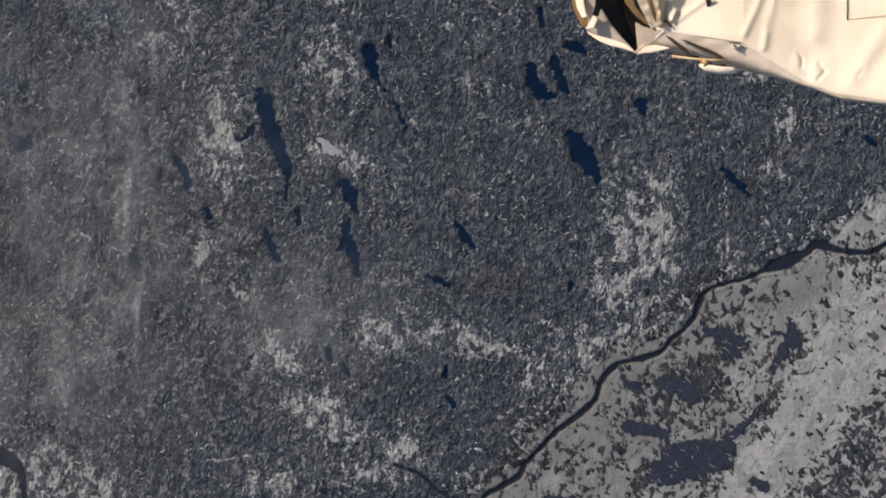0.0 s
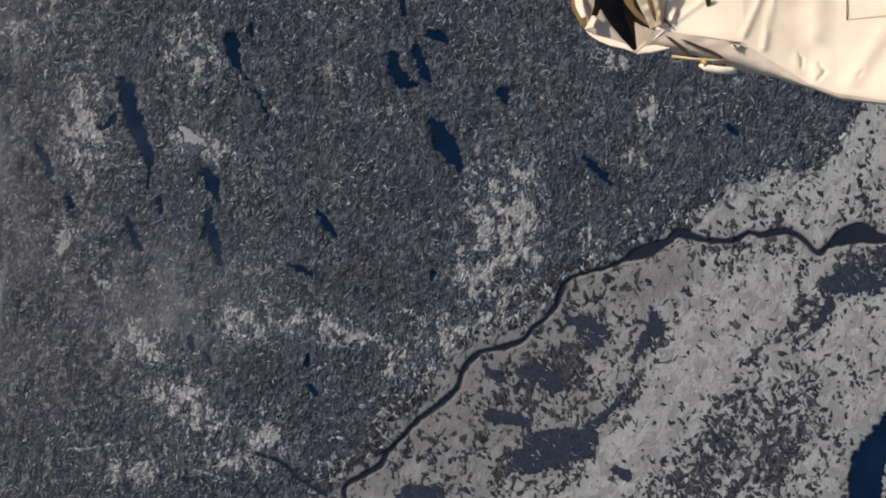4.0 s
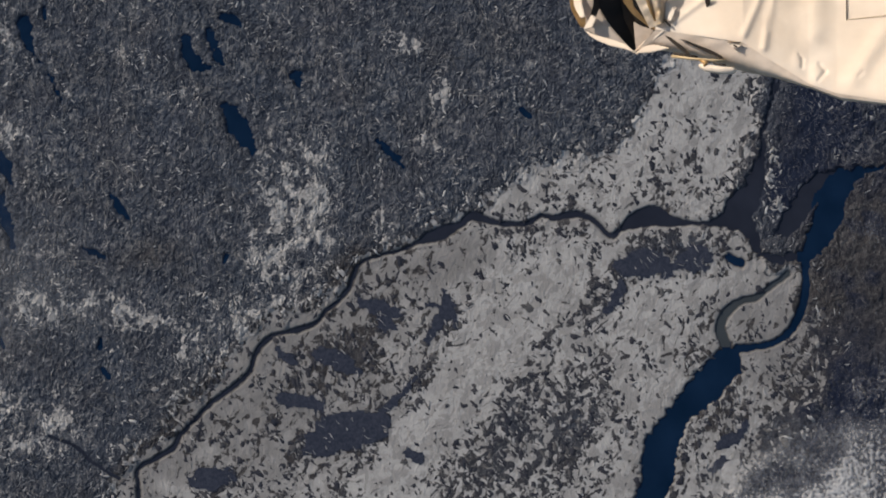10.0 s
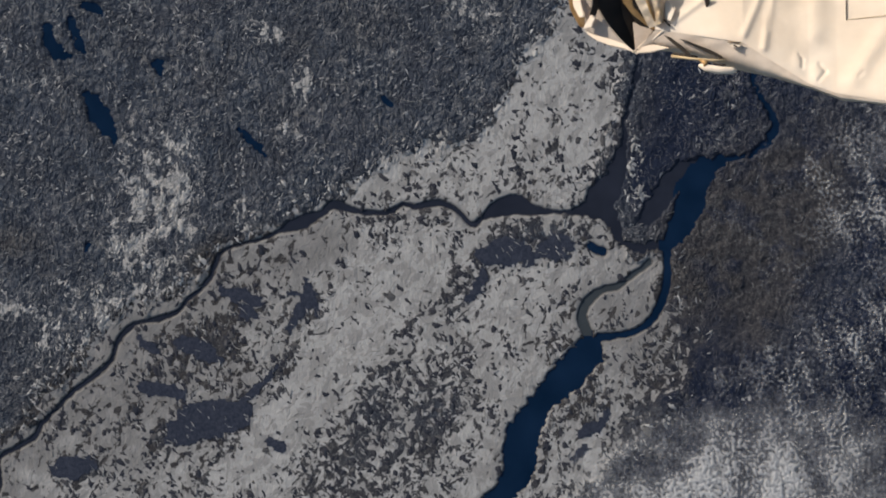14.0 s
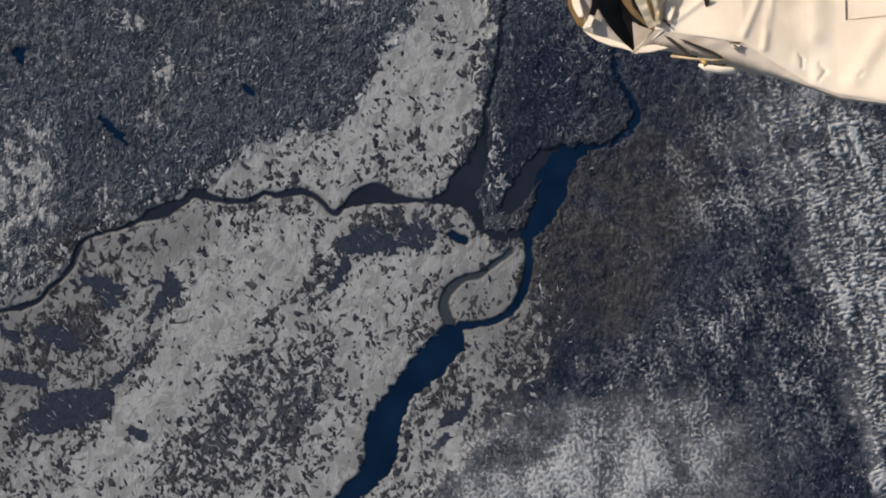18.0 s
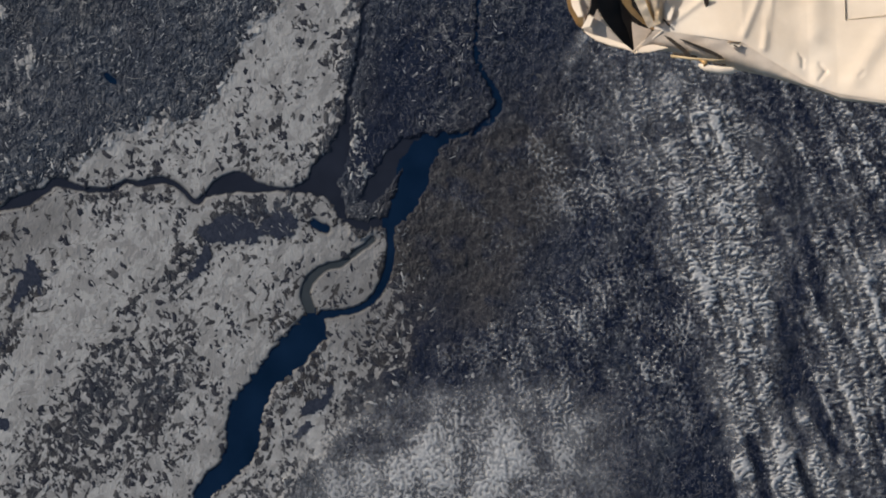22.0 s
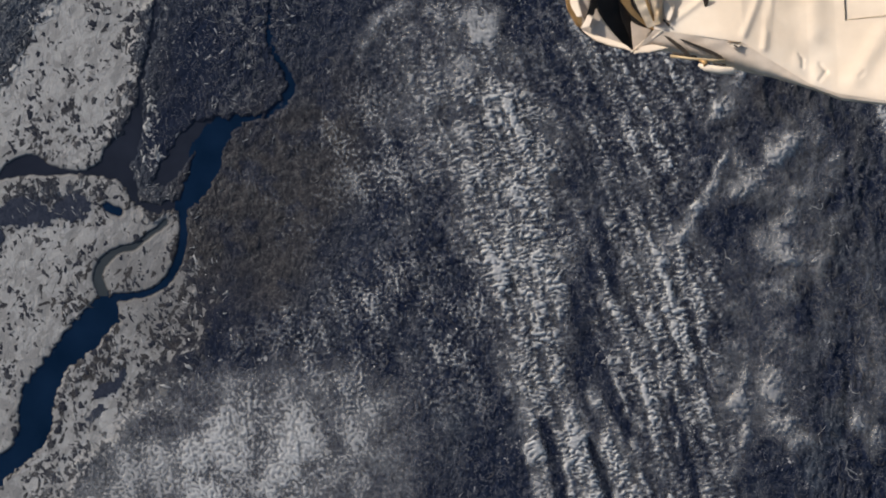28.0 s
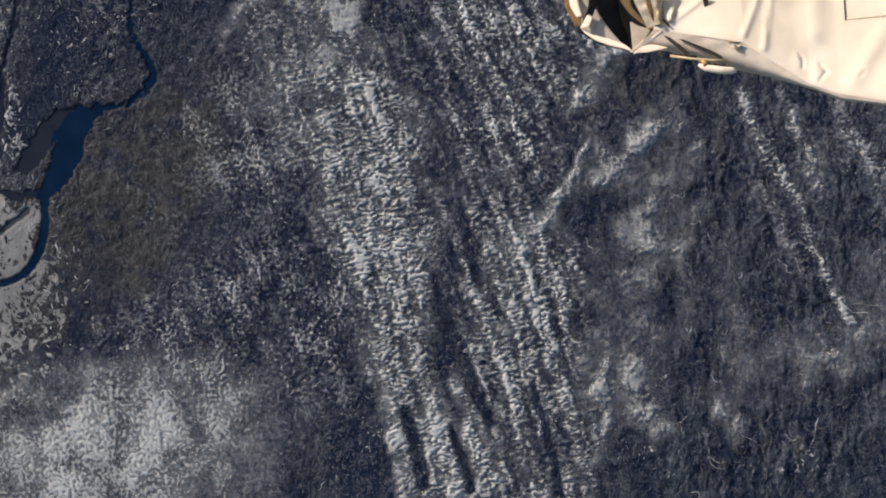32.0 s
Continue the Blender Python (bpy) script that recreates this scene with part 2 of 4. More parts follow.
basin("river", RIVER, "dark winding river broadening among snowy fields",
      [(-329, -77, 6), (-334, -75, 6), (-326, -83, 8), (-312, -88, 10), (-281, -79, 7), (-250, -74, 6), (-213, -77, 6), (-193, -89, 5), (-168, -85, 7), (-132, -92, 8), (-101, -81, 6), (-81, -61, 6), (-66, -54, 7), (-51, -66, 7), (-30, -79, 15), (5, -89, 20), (30, -80, 13), (66, -76, 6), (96, -74, 6), (121, -76, 9)])
basin("tributary", RIVER, "dark tributary river widening where it meets the main river",
      [(111, -76, 8), (141, -84, 19), (161, -105, 26), (181, -135, 18), (191, -165, 14), (196, -190, 9), (201, -210, 6), (196, -230, 4), (203, -250, 4), (212, -285, 4), (220, -315, 4), (225, -365, 4), (234, -419, 4), (235, -496, 4)])
basin("river_loop", RIVER, "dark curved river arm round a small snowy island",
      [(158, -80, 14), (178, -63, 15), (183, -40, 8), (199, -20, 7), (220, -12, 8), (245, -14, 9), (273, -17, 12)])
basin("lake", LAKE, "broad deep blue lake at the meeting of rivers",
      [(273, 3, 7), (280, -20, 13), (295, -45, 20), (310, -75, 25), (319, -105, 27), (329, -130, 22), (349, -153, 16), (378, -169, 7), (408, -174, 5), (428, -179, 5), (445, -195, 7), (463, -217, 10), (465, -236, 9), (450, -264, 6), (434, -289, 4), (425, -324, 3), (427, -364, 3), (427, -429, 3), (415, -496, 3)])
basin("shallow_bay", RIVER, "dark shallow bay between the river mouth and the lake",
      [(233, -61, 12), (255, -87, 18), (275, -119, 18), (300, -149, 15), (334, -165, 8)])
basin("channel", LAKE, "narrow blue channel bending from one lake to the next",
      [(273, 0, 7), (275, 30, 7), (271, 64, 8), (260, 94, 8), (240, 122, 7), (211, 138, 6), (181, 143, 6), (156, 147, 9)])
basin("side_channel", SHALLOW, "shallow greenish side channel round an island",
      [(243, 13, 7), (216, 35, 6), (186, 55, 8), (156, 65, 8), (136, 80, 10), (124, 105, 10), (128, 127, 11), (136, 145, 10)])
basin("long_lake", LAKE, "long narrow deep blue lake between snowy fields",
      [(144, 159, 14), (135, 175, 26), (112, 196, 27), (96, 218, 29), (56, 255, 21), (31, 294, 26), (18, 326, 30), (14, 361, 31), (7, 390, 27), (-11, 415, 21), (-33, 437, 18), (-54, 460, 15), (-78, 498, 15)])
basin("lake", LAKE, "long slender dark lake among snow-dusted forest",
      [(-1304, -361, 7), (-1294, -329, 15), (-1283, -290, 14), (-1267, -248, 14), (-1256, -223, 8), (-1254, -195, 4), (-1259, -165, 3)],
      [(-1317, -292, 7), (-1339, -276, 5)])
basin("lake", LAKE, "dark forest lake with a narrow tail",
      [(-1110, -436, 12), (-1107, -413, 13), (-1102, -393, 8), (-1089, -372, 3), (-1067, -346, 2), (-1052, -313, 4), (-1043, -295, 2)])
basin("lake", LAKE, "forked dark lake among forest",
      [(-1154, -195, 10), (-1142, -175, 11), (-1133, -148, 6)],
      [(-1145, -130, 4), (-1149, -106, 8), (-1139, -71, 9), (-1127, -33, 6)],
      [(-1149, -109, 5), (-1165, -74, 4)])
basin("lake", LAKE, "small dark forest lake",
      [(-1453, -240, 6), (-1440, -224, 9), (-1432, -196, 5), (-1427, -181, 3)])
basin("lake", LAKE, "dark lake under a strip of thin cloud",
      [(-1531, -76, 5), (-1527, -55, 8), (-1518, -29, 6)])
basin("lake", LAKE, "dark lake under thin cloud",
      [(-1745, -281, 8), (-1733, -266, 12), (-1719, -266, 11)])
basin("lake", LAKE, "dark lake with a hooked shore",
      [(-822, -401, 9), (-818, -372, 12), (-800, -357, 11), (-783, -349, 6)])
basin("lake", LAKE, "slender dark lake beside another",
      [(-783, -418, 6), (-774, -394, 9), (-761, -364, 8)])
basin("lake", LAKE, "short dark lake among forest",
      [(-758, -442, 8), (-743, -437, 10), (-726, -429, 6)])
basin("lake", LAKE, "large dark lake with a steep shore",
      [(-753, -284, 8), (-737, -260, 17), (-719, -231, 17), (-707, -211, 8), (-704, -191, 3)])
basin("lake", LAKE, "small pointed dark lake",
      [(-631, -336, 9), (-624, -333, 9), (-622, -318, 4)])
basin("lake", LAKE, "slanting dark forest lake",
      [(-955, -122, 4), (-943, -106, 8), (-926, -85, 6)])
basin("lake", LAKE, "narrow dark lake",
      [(-1007, -34, 5), (-989, -26, 6), (-969, -15, 4)])
basin("lake", LAKE, "dark lake with a thin outlet",
      [(-482, -220, 5), (-467, -205, 9), (-450, -189, 7), (-432, -167, 3)])
basin("lake", LAKE, "dark lake beside snowy clearings",
      [(-1297, -113, 5), (-1282, -83, 9), (-1271, -59, 6)])
basin("pond", LAKE, "dark pond in forest",
      [(-1237, -147, 6), (-1235, -124, 5)])
basin("pond", LAKE, "dark pond in forest",
      [(-1400, -151, 5), (-1393, -137, 6)])
basin("pond", LAKE, "dark pond in forest",
      [(-1507, -292, 4), (-1502, -265, 5)])
basin("pond", LAKE, "dark pond in forest",
      [(-974, 129, 4), (-975, 145, 5)])
basin("pond", LAKE, "dark pond in forest",
      [(-969, 184, 5), (-959, 196, 6)])
basin("pond", LAKE, "dark pond in forest",
      [(-228, -276, 6), (-215, -266, 6)])
basin("pond", LAKE, "dark pond in forest",
      [(-1156, 125, 5), (-1145, 143, 4)])
basin("pond", LAKE, "dark pond in forest",
      [(-806, -505, 5), (-802, -476, 5)])
basin("pond", LAKE, "dark pond in forest",
      [(-1074, -457, 4), (-1073, -439, 4)])
basin("pond", LAKE, "dark pond in forest",
      [(-1612, 8, 6), (-1600, -3, 4)])
basin("pond", LAKE, "dark pond in forest",
      [(-750, -17, 5), (-756, -7, 4)])
basin("pond", LAKE, "dark pond in forest",
      [(-1183, 98, 6), (-1179, 117, 5)])
basin("pond", LAKE, "blue pond in the fields",
      [(139, -15, 8), (160, -5, 8)])
basin("stream", RIVER, "dark stream bending through snow",
      [(-1769, 285, 14), (-1741, 302, 13), (-1726, 323, 6), (-1721, 369, 4)])
basin("stream", RIVER, "thin dark stream winding down to the river",
      [(-1066, 301, 3), (-1016, 321, 4), (-996, 342, 4), (-964, 363, 3), (-942, 377, 4)])
basin("frozen_lake", ICE, "pale grey frozen lake among dark forest",
      [(-1205, -276, 3), (-1190, -267, 8), (-1181, -257, 11), (-1165, -251, 7), (-1153, -243, 3)])


wet = np.full(U.shape, 1e6, np.float32)
shores = []
for name, mat, label, lines in BASINS:
    fray = 1.4 if name in ("river", "channel", "side_channel", "stream", "pond") else 4.4
    d = np.min([stroke(U + fray * SHORE_U, V + fray * SHORE_V, eased(rows)) for rows in lines], 0) + (2.6 if name in ("river", "side_channel") else 1.2) + fray * 0.5 * SHORE_W
    shores.append(d)
    wet = np.minimum(wet, d)

# the snowy farmland, the brown marsh and the clouded east
FIELDS = [(-974, 479), (-950, 397), (-922, 332), (-852, 289), (-806, 219), (-751, 159), (-698, 99), (-644, 81), (-579, 59), (-541, 19), (-524, -19), (-469, -39), (-409, -61), (-359, -82), (-314, -108), (-269, -135), (-210, -177), (-161, -194), (-116, -205), (-50, -237), (-5, -297), (17, -357), (65, -398), (90, -496), (215, -496), (206, -365), (196, -285), (191, -225), (166, -145), (146, -81), (206, 0), (267, 7), (277, 74), (339, 114), (393, 174), (305, 264), (196, 344), (115, 432), (50, 534)]
field = -inside(U + 20 * WARP_U + 5 * SHORE_U, V + 20 * WARP_V + 5 * SHORE_V, FIELDS)
fading = smooth(U, 205, 345)
farm = smooth(field, -16 - 45 * fading, 20 + 40 * fading)
east = smooth(U + 0.35 * V + 60 * WARP_U, 305, 453)
BRIGHT = [  # snowy clearings in the forest
    (-1372, -263, 35, 80, 0, 0.9), (-1184, -407, 40, 30, 30, 0.9), (-1169, -503, 35, 45, 0, 0.6), (-1465, -485, 30, 60, 10, 0.5),
    (-1640, 331, 90, 35, 25, 1.4), (-1755, 357, 40, 40, 0, 1.2), (-1189, 216, 90, 34, 45, 0.9), (-1281, 100, 40, 30, 0, 0.8),
    (-1078, 65, 45, 30, 0, 0.9), (-968, 69, 70, 25, 0, 0.7), (-1408, -71, 20, 40, 0, 0.7), (-631, -101, 55, 90, 0, 1.0),
]
BRIGHT += [
    (-671, -11, 40, 60, 0, 0.8), (-592, -140, 16, 60, 0, 1.0), (-680, 78, 70, 30, -15, 1.0), (-828, 138, 30, 30, 0, 0.8),
    (-878, 99, 60, 14, 5, 0.8), (-388, -219, 16, 14, 0, 1.6), (-369, -307, 10, 26, 0, 1.4), (-918, -370, 24, 12, 20, 0.9),
    (-1159, -242, 60, 20, 15, 0.8), (-1043, 270, 30, 40, 0, 0.7), (-1331, 0, 25, 20, 0, 0.7), (-730, 133, 50, 20, -35, 1.0),
]
BRIGHT += [
    (-1118, 321, 60, 9, 12, 0.9), (-1281, 332, 60, 25, 0, 0.5), (-848, -310, 30, 8, 0, 1.0), (-60, -426, 60, 30, 20, 0.4),
    (-377, -300, 8, 22, 0, 1.4), (-429, -393, 34, 14, 10, 1.0),
]
DARK = [  # woods and marshy ground in the farmland
    (-372, 94, 22, 30, 20, 0.5), (-502, 69, 26, 16, 20, 0.5), (-462, 89, 26, 22, 0, 0.5), (-590, 250, 190, 80, -35, 0.3),
    (-290, -62, 80, 24, 0, 0.55), (-150, -66, 80, 22, 0, 0.45), (60, -48, 90, 30, 0, 0.45), (-230, -120, 70, 20, -25, 0.4),
    (-552, 305, 60, 38, -15, 0.6), (-467, 239, 60, 20, -40, 0.6), (-568, 155, 60, 28, 10, 0.75), (-517, 160, 30, 24, 0, 0.6),
]
DARK += [
    (-770, 377, 60, 26, 0, 0.7), (-628, 215, 40, 20, 0, 0.4), (-22, -4, 36, 26, 0, 1.2), (41, -11, 55, 32, 0, 0.85),
    (-608, 326, 40, 30, 0, 0.6), (-248, 293, 110, 45, -55, 0.62), (-90, 83, 90, 22, -60, 0.55), (-208, 183, 120, 22, -55, 0.45),
    (-118, 276, 90, 45, -50, 0.5), (135, 264, 30, 60, 30, 0.5), (215, 294, 70, 30, -45, 0.8), (225, -126, 40, 70, 10, 1.2),
]
DARK += [
    (275, -245, 60, 130, 0, 1.2), (85, -26, 50, 26, 0, 0.5), (125, -367, 40, 50, 0, 0.35), (-781, 297, 60, 25, -30, 0.3),
    (295, 174, 70, 110, 40, 0.6), (-148, -26, 120, 60, 0, -0.35), (14, 84, 110, 60, -40, -0.35), (-405, 298, 150, 34, -52, -0.45),
    (-251, 135, 60, 90, 30, -0.3), (-199, 337, 160, 50, -56, 0.35), (-36, -167, 120, 60, -40, -0.2), (66, -276, 100, 140, 15, -0.45),
]
clear, shade = heap(U, V, BRIGHT), heap(U, V, DARK)
clear = clear * (0.06 + 1.25 * smooth(layers(U * 1.2 + 10 * WARP_U, V * 0.75 + 10 * WARP_V, 27, 61, 3, 0.65), -0.05, 0.28))
WOODS = []


def wood(label, *lines):
    WOODS.append((label, lines))


wood("star-shaped dark wood among snowy fields", [(-364, 41, 4), (-362, 64, 12), (-366, 88, 17), (-379, 106, 12), (-393, 130, 12)], [(-397, 71, 4), (-369, 72, 9), (-344, 67, 7)], [(-351, 84, 8), (-347, 103, 7)])
wood("ragged dark wood beside the river", [(-512, 61, 12), (-484, 72, 15), (-451, 84, 13)], [(-474, 101, 15), (-451, 109, 8)])
wood("ragged dark wood with snowy gaps", [(-579, 159, 20), (-549, 168, 20), (-521, 185, 12)], [(-658, 151, 10), (-629, 169, 8)])
wood("low ragged wood on a field edge", [(-650, 237, 14), (-604, 240, 16), (-579, 253, 8)])
wood("large dark oval wood among snowy fields", [(-604, 326, 14), (-579, 310, 30), (-544, 290, 38), (-504, 288, 32), (-474, 273, 18)], [(-469, 253, 10), (-439, 225, 8), (-417, 198, 5)])
wood("dark blue-grey wood below the river bend", [(-51, -1, 16), (-23, -2, 28), (10, -6, 24), (30, 10, 12)], [(50, -1, 14), (77, -11, 26), (98, -24, 14)])
wood("low dark wood near the river", [(-807, 379, 14), (-779, 376, 22), (-745, 370, 14)])
wood("small dark wood in the fields", [(-428, 332, 11), (-403, 346, 10)])
wood("dark wood by the long lake", [(126, 315, 12), (151, 300, 12), (171, 280, 8)], [(105, 365, 8), (126, 340, 12)])
wood("narrow dark wood across the fields", [(-76, 80, 8), (-61, 55, 14), (-51, 30, 8)])


brown = heap(U, V, [(413, -46, 130, 170, 25, 1.0), (522, -125, 110, 220, 20, 0.7), (443, 133, 70, 80, 0, 0.5), (1248, -257, 150, 100, 0, 0.3)])
navy = np.clip(heap(U, V, [(1403, 269, 120, 70, 0, 1.2), (1291, 179, 40, 50, 0, 0.8)]), 0, 1)       # ground that keeps the full navy tone on the hills
# how likely snow lies open: over one half it does
fleck = layers(UW, VW, 15, 51, 3, 0.6)
forest_score = 0.5 + 1.1 * (0.45 * fleck + 0.55 * clear + 0.3 * layers(U, V, 130, 71, 2) - 0.92)
pu, pv = turned(UW, VW, -58)
patch = layers(pu * 0.8, pv * 1.15, 19, 91, 3, 0.7)
band = layers(pu * 0.35, pv, 105, 101, 2)
field_score = 0.5 - 1.15 * (1.05 * patch + 0.6 * band + 0.9 * shade - 0.55)
meagre = np.maximum(1 - smooth(wet, 3, 17), smooth(layers(pu * 0.75, pv * 1.2, 30, 95, 4, 0.75) + 0.5 * shade - 0.2 * band, -0.12, 0.25))
vein = 1 - np.abs(layers(U + 16 * WARP_U, V + 16 * WARP_V, 85, 121, 4, 0.55))
spur = 1 - np.abs(layers(U * 1.3 + 10 * WARP_V, V * 0.8 + 10 * WARP_U, 48, 127, 3, 0.55))
hill_score = -0.5 + 1.5 * smooth(np.maximum(vein, spur - 0.01), 0.965, 0.998) * smooth(layers(U, V, 100, 131, 3), -0.1, 0.5) + 0.25 * fleck
score = (forest_score * (1 - farm) + field_score * farm) * (1 - east) + hill_score * east
CUTS = [  # straight cuttings and roads: from u, v to u, v
    (-478, -190, -473, -39, 1.0), (-489, -175, -485, -51, 0.6), (-1058, -351, -1013, -276, 0.5), (-582, -21, -539, 38, 0.6), (-475, 185, -323, 104, 0.3), (-302, 135, -281, 44, 0.4),
    (-36, 34, 105, -96, 0.3), (-1398, 298, -1291, 282, 0.7), (-958, 104, -868, 119, 0.8), (-1169, 331, -1108, 353, 0.9), (-809, 39, -700, 118, 0.5), (-302, -310, -240, -340, 0.6),
]
cut = np.zeros(U.shape, np.float32)
for a, b, c, d, amount in CUTS:
    cut = np.maximum(cut, amount * smooth(-stroke(U + 2 * SHORE_U, V + 2 * SHORE_V, [(a, b, 0), (c, d, 0)]), -3.5, -0.5))
wild = (1 - farm) * (1 - east)
tilled = farm * (1 - east)
score = score + 1.7 * cut
dry = smooth(wet, 0, 4)
rugged = (1 - farm) * (0.6 - 0.3 * east) * (1 - 0.8 * np.clip(shade, 0, 1)) * (1 - 0.7 * np.clip(brown, 0, 1))
crumbled = 0.6 + 1.2 * farm * (1 - east)
wormy = 4.6 * (1 - farm) * (1 - 0.85 * east)
tracks = (1 - farm) * (1 - east) * 0.6 * np.clip(0.45 + 0.5 * layers(U, V, 110, 171, 3) + 0.3 * clear + heap(U, V, [(-1403, -222, 220, 400, 0, 0.5), (-1568, 183, 300, 160, 0, 0.4)]), 0.12, 1) + 0.12 * east
tracks *= 1 - np.clip(shade, 0, 1) * smooth(shade, 0, 0.2)
far_hills = smooth(U - 0.12 * V, 1230, 1400)
hill_streak = layers(UW * 1.25 - 0.12 * VW, VW * 0.34, 34, 185, 4, 0.65)
# the east and the slanting heaps paint shade of clouds into the ground
pine_and_shade = np.clip(heap(U, V, [(240, -136, 45, 60, 0, 0.6), (324, -96, 60, 70, 0, 0.4), (305, -275, 90, 130, 0, 0.85), (430, -330, 130, 140, 0, 0.9), (430, -190, 120, 80, 0, 0.7), (240, 349, 120, 26, -43, 1.0), (388, 234, 90, 60, -40, 0.6), (433, 343, 60, 40, -30, 0.5), (240, -120, 60, 60, 0, 0.5)]) + east * (1.0 + 0.7 * layers(U, V, 80, 181, 3) - 0.9 * far_hills * (1 - navy) * smooth(hill_streak, -0.2, 0.5)), 0, 1)
worn = np.clip(brown + heap(U, V, [(394, -26, 100, 130, 25, 0.3), (265, -206, 90, 140, 0, 0.5), (295, 164, 90, 110, -40, 1.0), (-648, 246, 260, 120, -35, 1.05), (215, 70, 130, 130, 0, 0.5), (-307, -355, 130, 80, 0, 0.2),
                           (-437, 24, 120, 60, 0, 0.5), (-345, -18, 75, 36, -8, 0.9), (-878, -21, 60, 30, 0, 0.8), (-1651, -20, 380, 420, 0, 0.55), (1306, -286, 300, 300, 0, 0.5), (1053, 118, 500, 500, 0, 0.35), (105, 274, 200, 100, -50, 0.3)]) + 0.3 * layers(U, V, 90, 141, 3), 0, 1)
worn = np.clip(worn + 0.9 * (1 - smooth(shores[0], 8, 52)) * smooth(-U, 400, 560), 0, 1)
earth = np.clip(worn + 0.75 * farm * (1 - np.clip(1.6 * shade - 0.5, 0, 1)), 0, 1)
pine_and_shade = np.clip(pine_and_shade * (1 - 0.85 * np.clip(brown, 0, 1)) + 0.6 * np.clip(brown, 0, 1) * smooth(layers(UW, VW, 55, 191, 4, 0.6), -0.1, 0.7), 0, 1)
# relief, in metres: land over the water's level
knolls = layers(UW, VW, 24, 151, 3)
relief = 0.34 + (0.30 * (1 - farm) + 0.06 * farm) * knolls + east * (0.95 * layers(U, V, 120, 161, 4) + 0.3 + 0.8 * far_hills * hill_streak) 
bank = smooth(wet, -2.5, 3.5)
Z = np.where(wet < 60, bank * np.maximum(relief, 0.1) + (bank - 1) * 0.6, np.maximum(relief, 0.1))
far_out = smooth(np.maximum(np.abs(GX) - 480, np.abs(GY) - 160), 0, 300)
Z = Z * (1 - far_out) + 0.5 * far_out
ground = sheet("ground", GX, GY, Z, np.ones((GX.shape[0] - 1, GX.shape[1] - 1), bool), GROUND, (("score", score), ("earth", earth), ("tracks", tracks), ("dry", dry), ("pine_and_shade", pine_and_shade), ("worn", worn), ("rugged", rugged), ("clearing", np.clip(clear, 0, 1) * wild), ("crumbled", crumbled), ("wormy", wormy), ("meagre", meagre * farm)))
tagged(ground, "winter land of dark forest, snowy fields and low hills", "ground", kind="structure")


def height_at(u, v):
    j = np.clip(np.round((u * UNIT + 469.5) / STEP).astype(int), 0, len(xs) - 2 * len(out) - 1) + len(out)
    i = np.clip(np.round((-v * UNIT - GY[len(out), 0]) / STEP).astype(int), 0, len(ys) - 2 * len(out) - 1) + len(out)
    return Z[i, j], i, j


def strewn(count, chance, pick):
    u, v = pick.uniform(-1840, 1840, count), pick.uniform(-570, 570, count)
    _, i, j = height_at(u, v)
    keep = pick.rand(count) < chance[i, j]
    return u[keep], v[keep]


def strips(name, label, category, mat, count, chance, long, wide, lean, spread, bend, tall, seed, parts=4):
    """Low crooked ridges strewn over the land; lean in degrees of map, with its spread."""
    pick = np.random.RandomState(seed)
    u, v = strewn(count, chance, pick)
    k = len(u)
    a = np.radians(lean + 35 * layers(u, v, 70, seed, 2) + pick.normal(0, spread, k))
    size, half = pick.uniform(*long, k) / parts, pick.uniform(*wide, k) / 2
    rows = []
    for q in range(parts + 1):
        w = half * (0.35 if q in (0, parts) else 1.0) * pick.uniform(0.65, 1.3, k)
        nu, nv = -np.sin(a), np.cos(a)
        z = height_at(u, v)[0]
        for side, rise in ((-1, -0.05), (0, tall), (1, -0.05)):
            rows.append(np.stack([(u + side * w * nu) * UNIT, -(v + side * w * nv) * UNIT, z + rise], -1))
        u, v, a = u + size * np.cos(a), v + size * np.sin(a), a + np.radians(pick.normal(0, bend, k))
    co = np.stack(rows, 1).astype(np.float32)                       # strip, corner, axis
    face = np.array([[3 * q + c, 3 * q + c + 1, 3 * q + c + 4, 3 * q + c + 3] for q in range(parts) for c in (0, 1)])
    cells = (face[None] + 3 * (parts + 1) * np.arange(k)[:, None, None])
    ob = new(name, filled(name, co.reshape(-1, 3), cells.ravel(), mat))
    tagged(ob, label, category, kind="stuff")


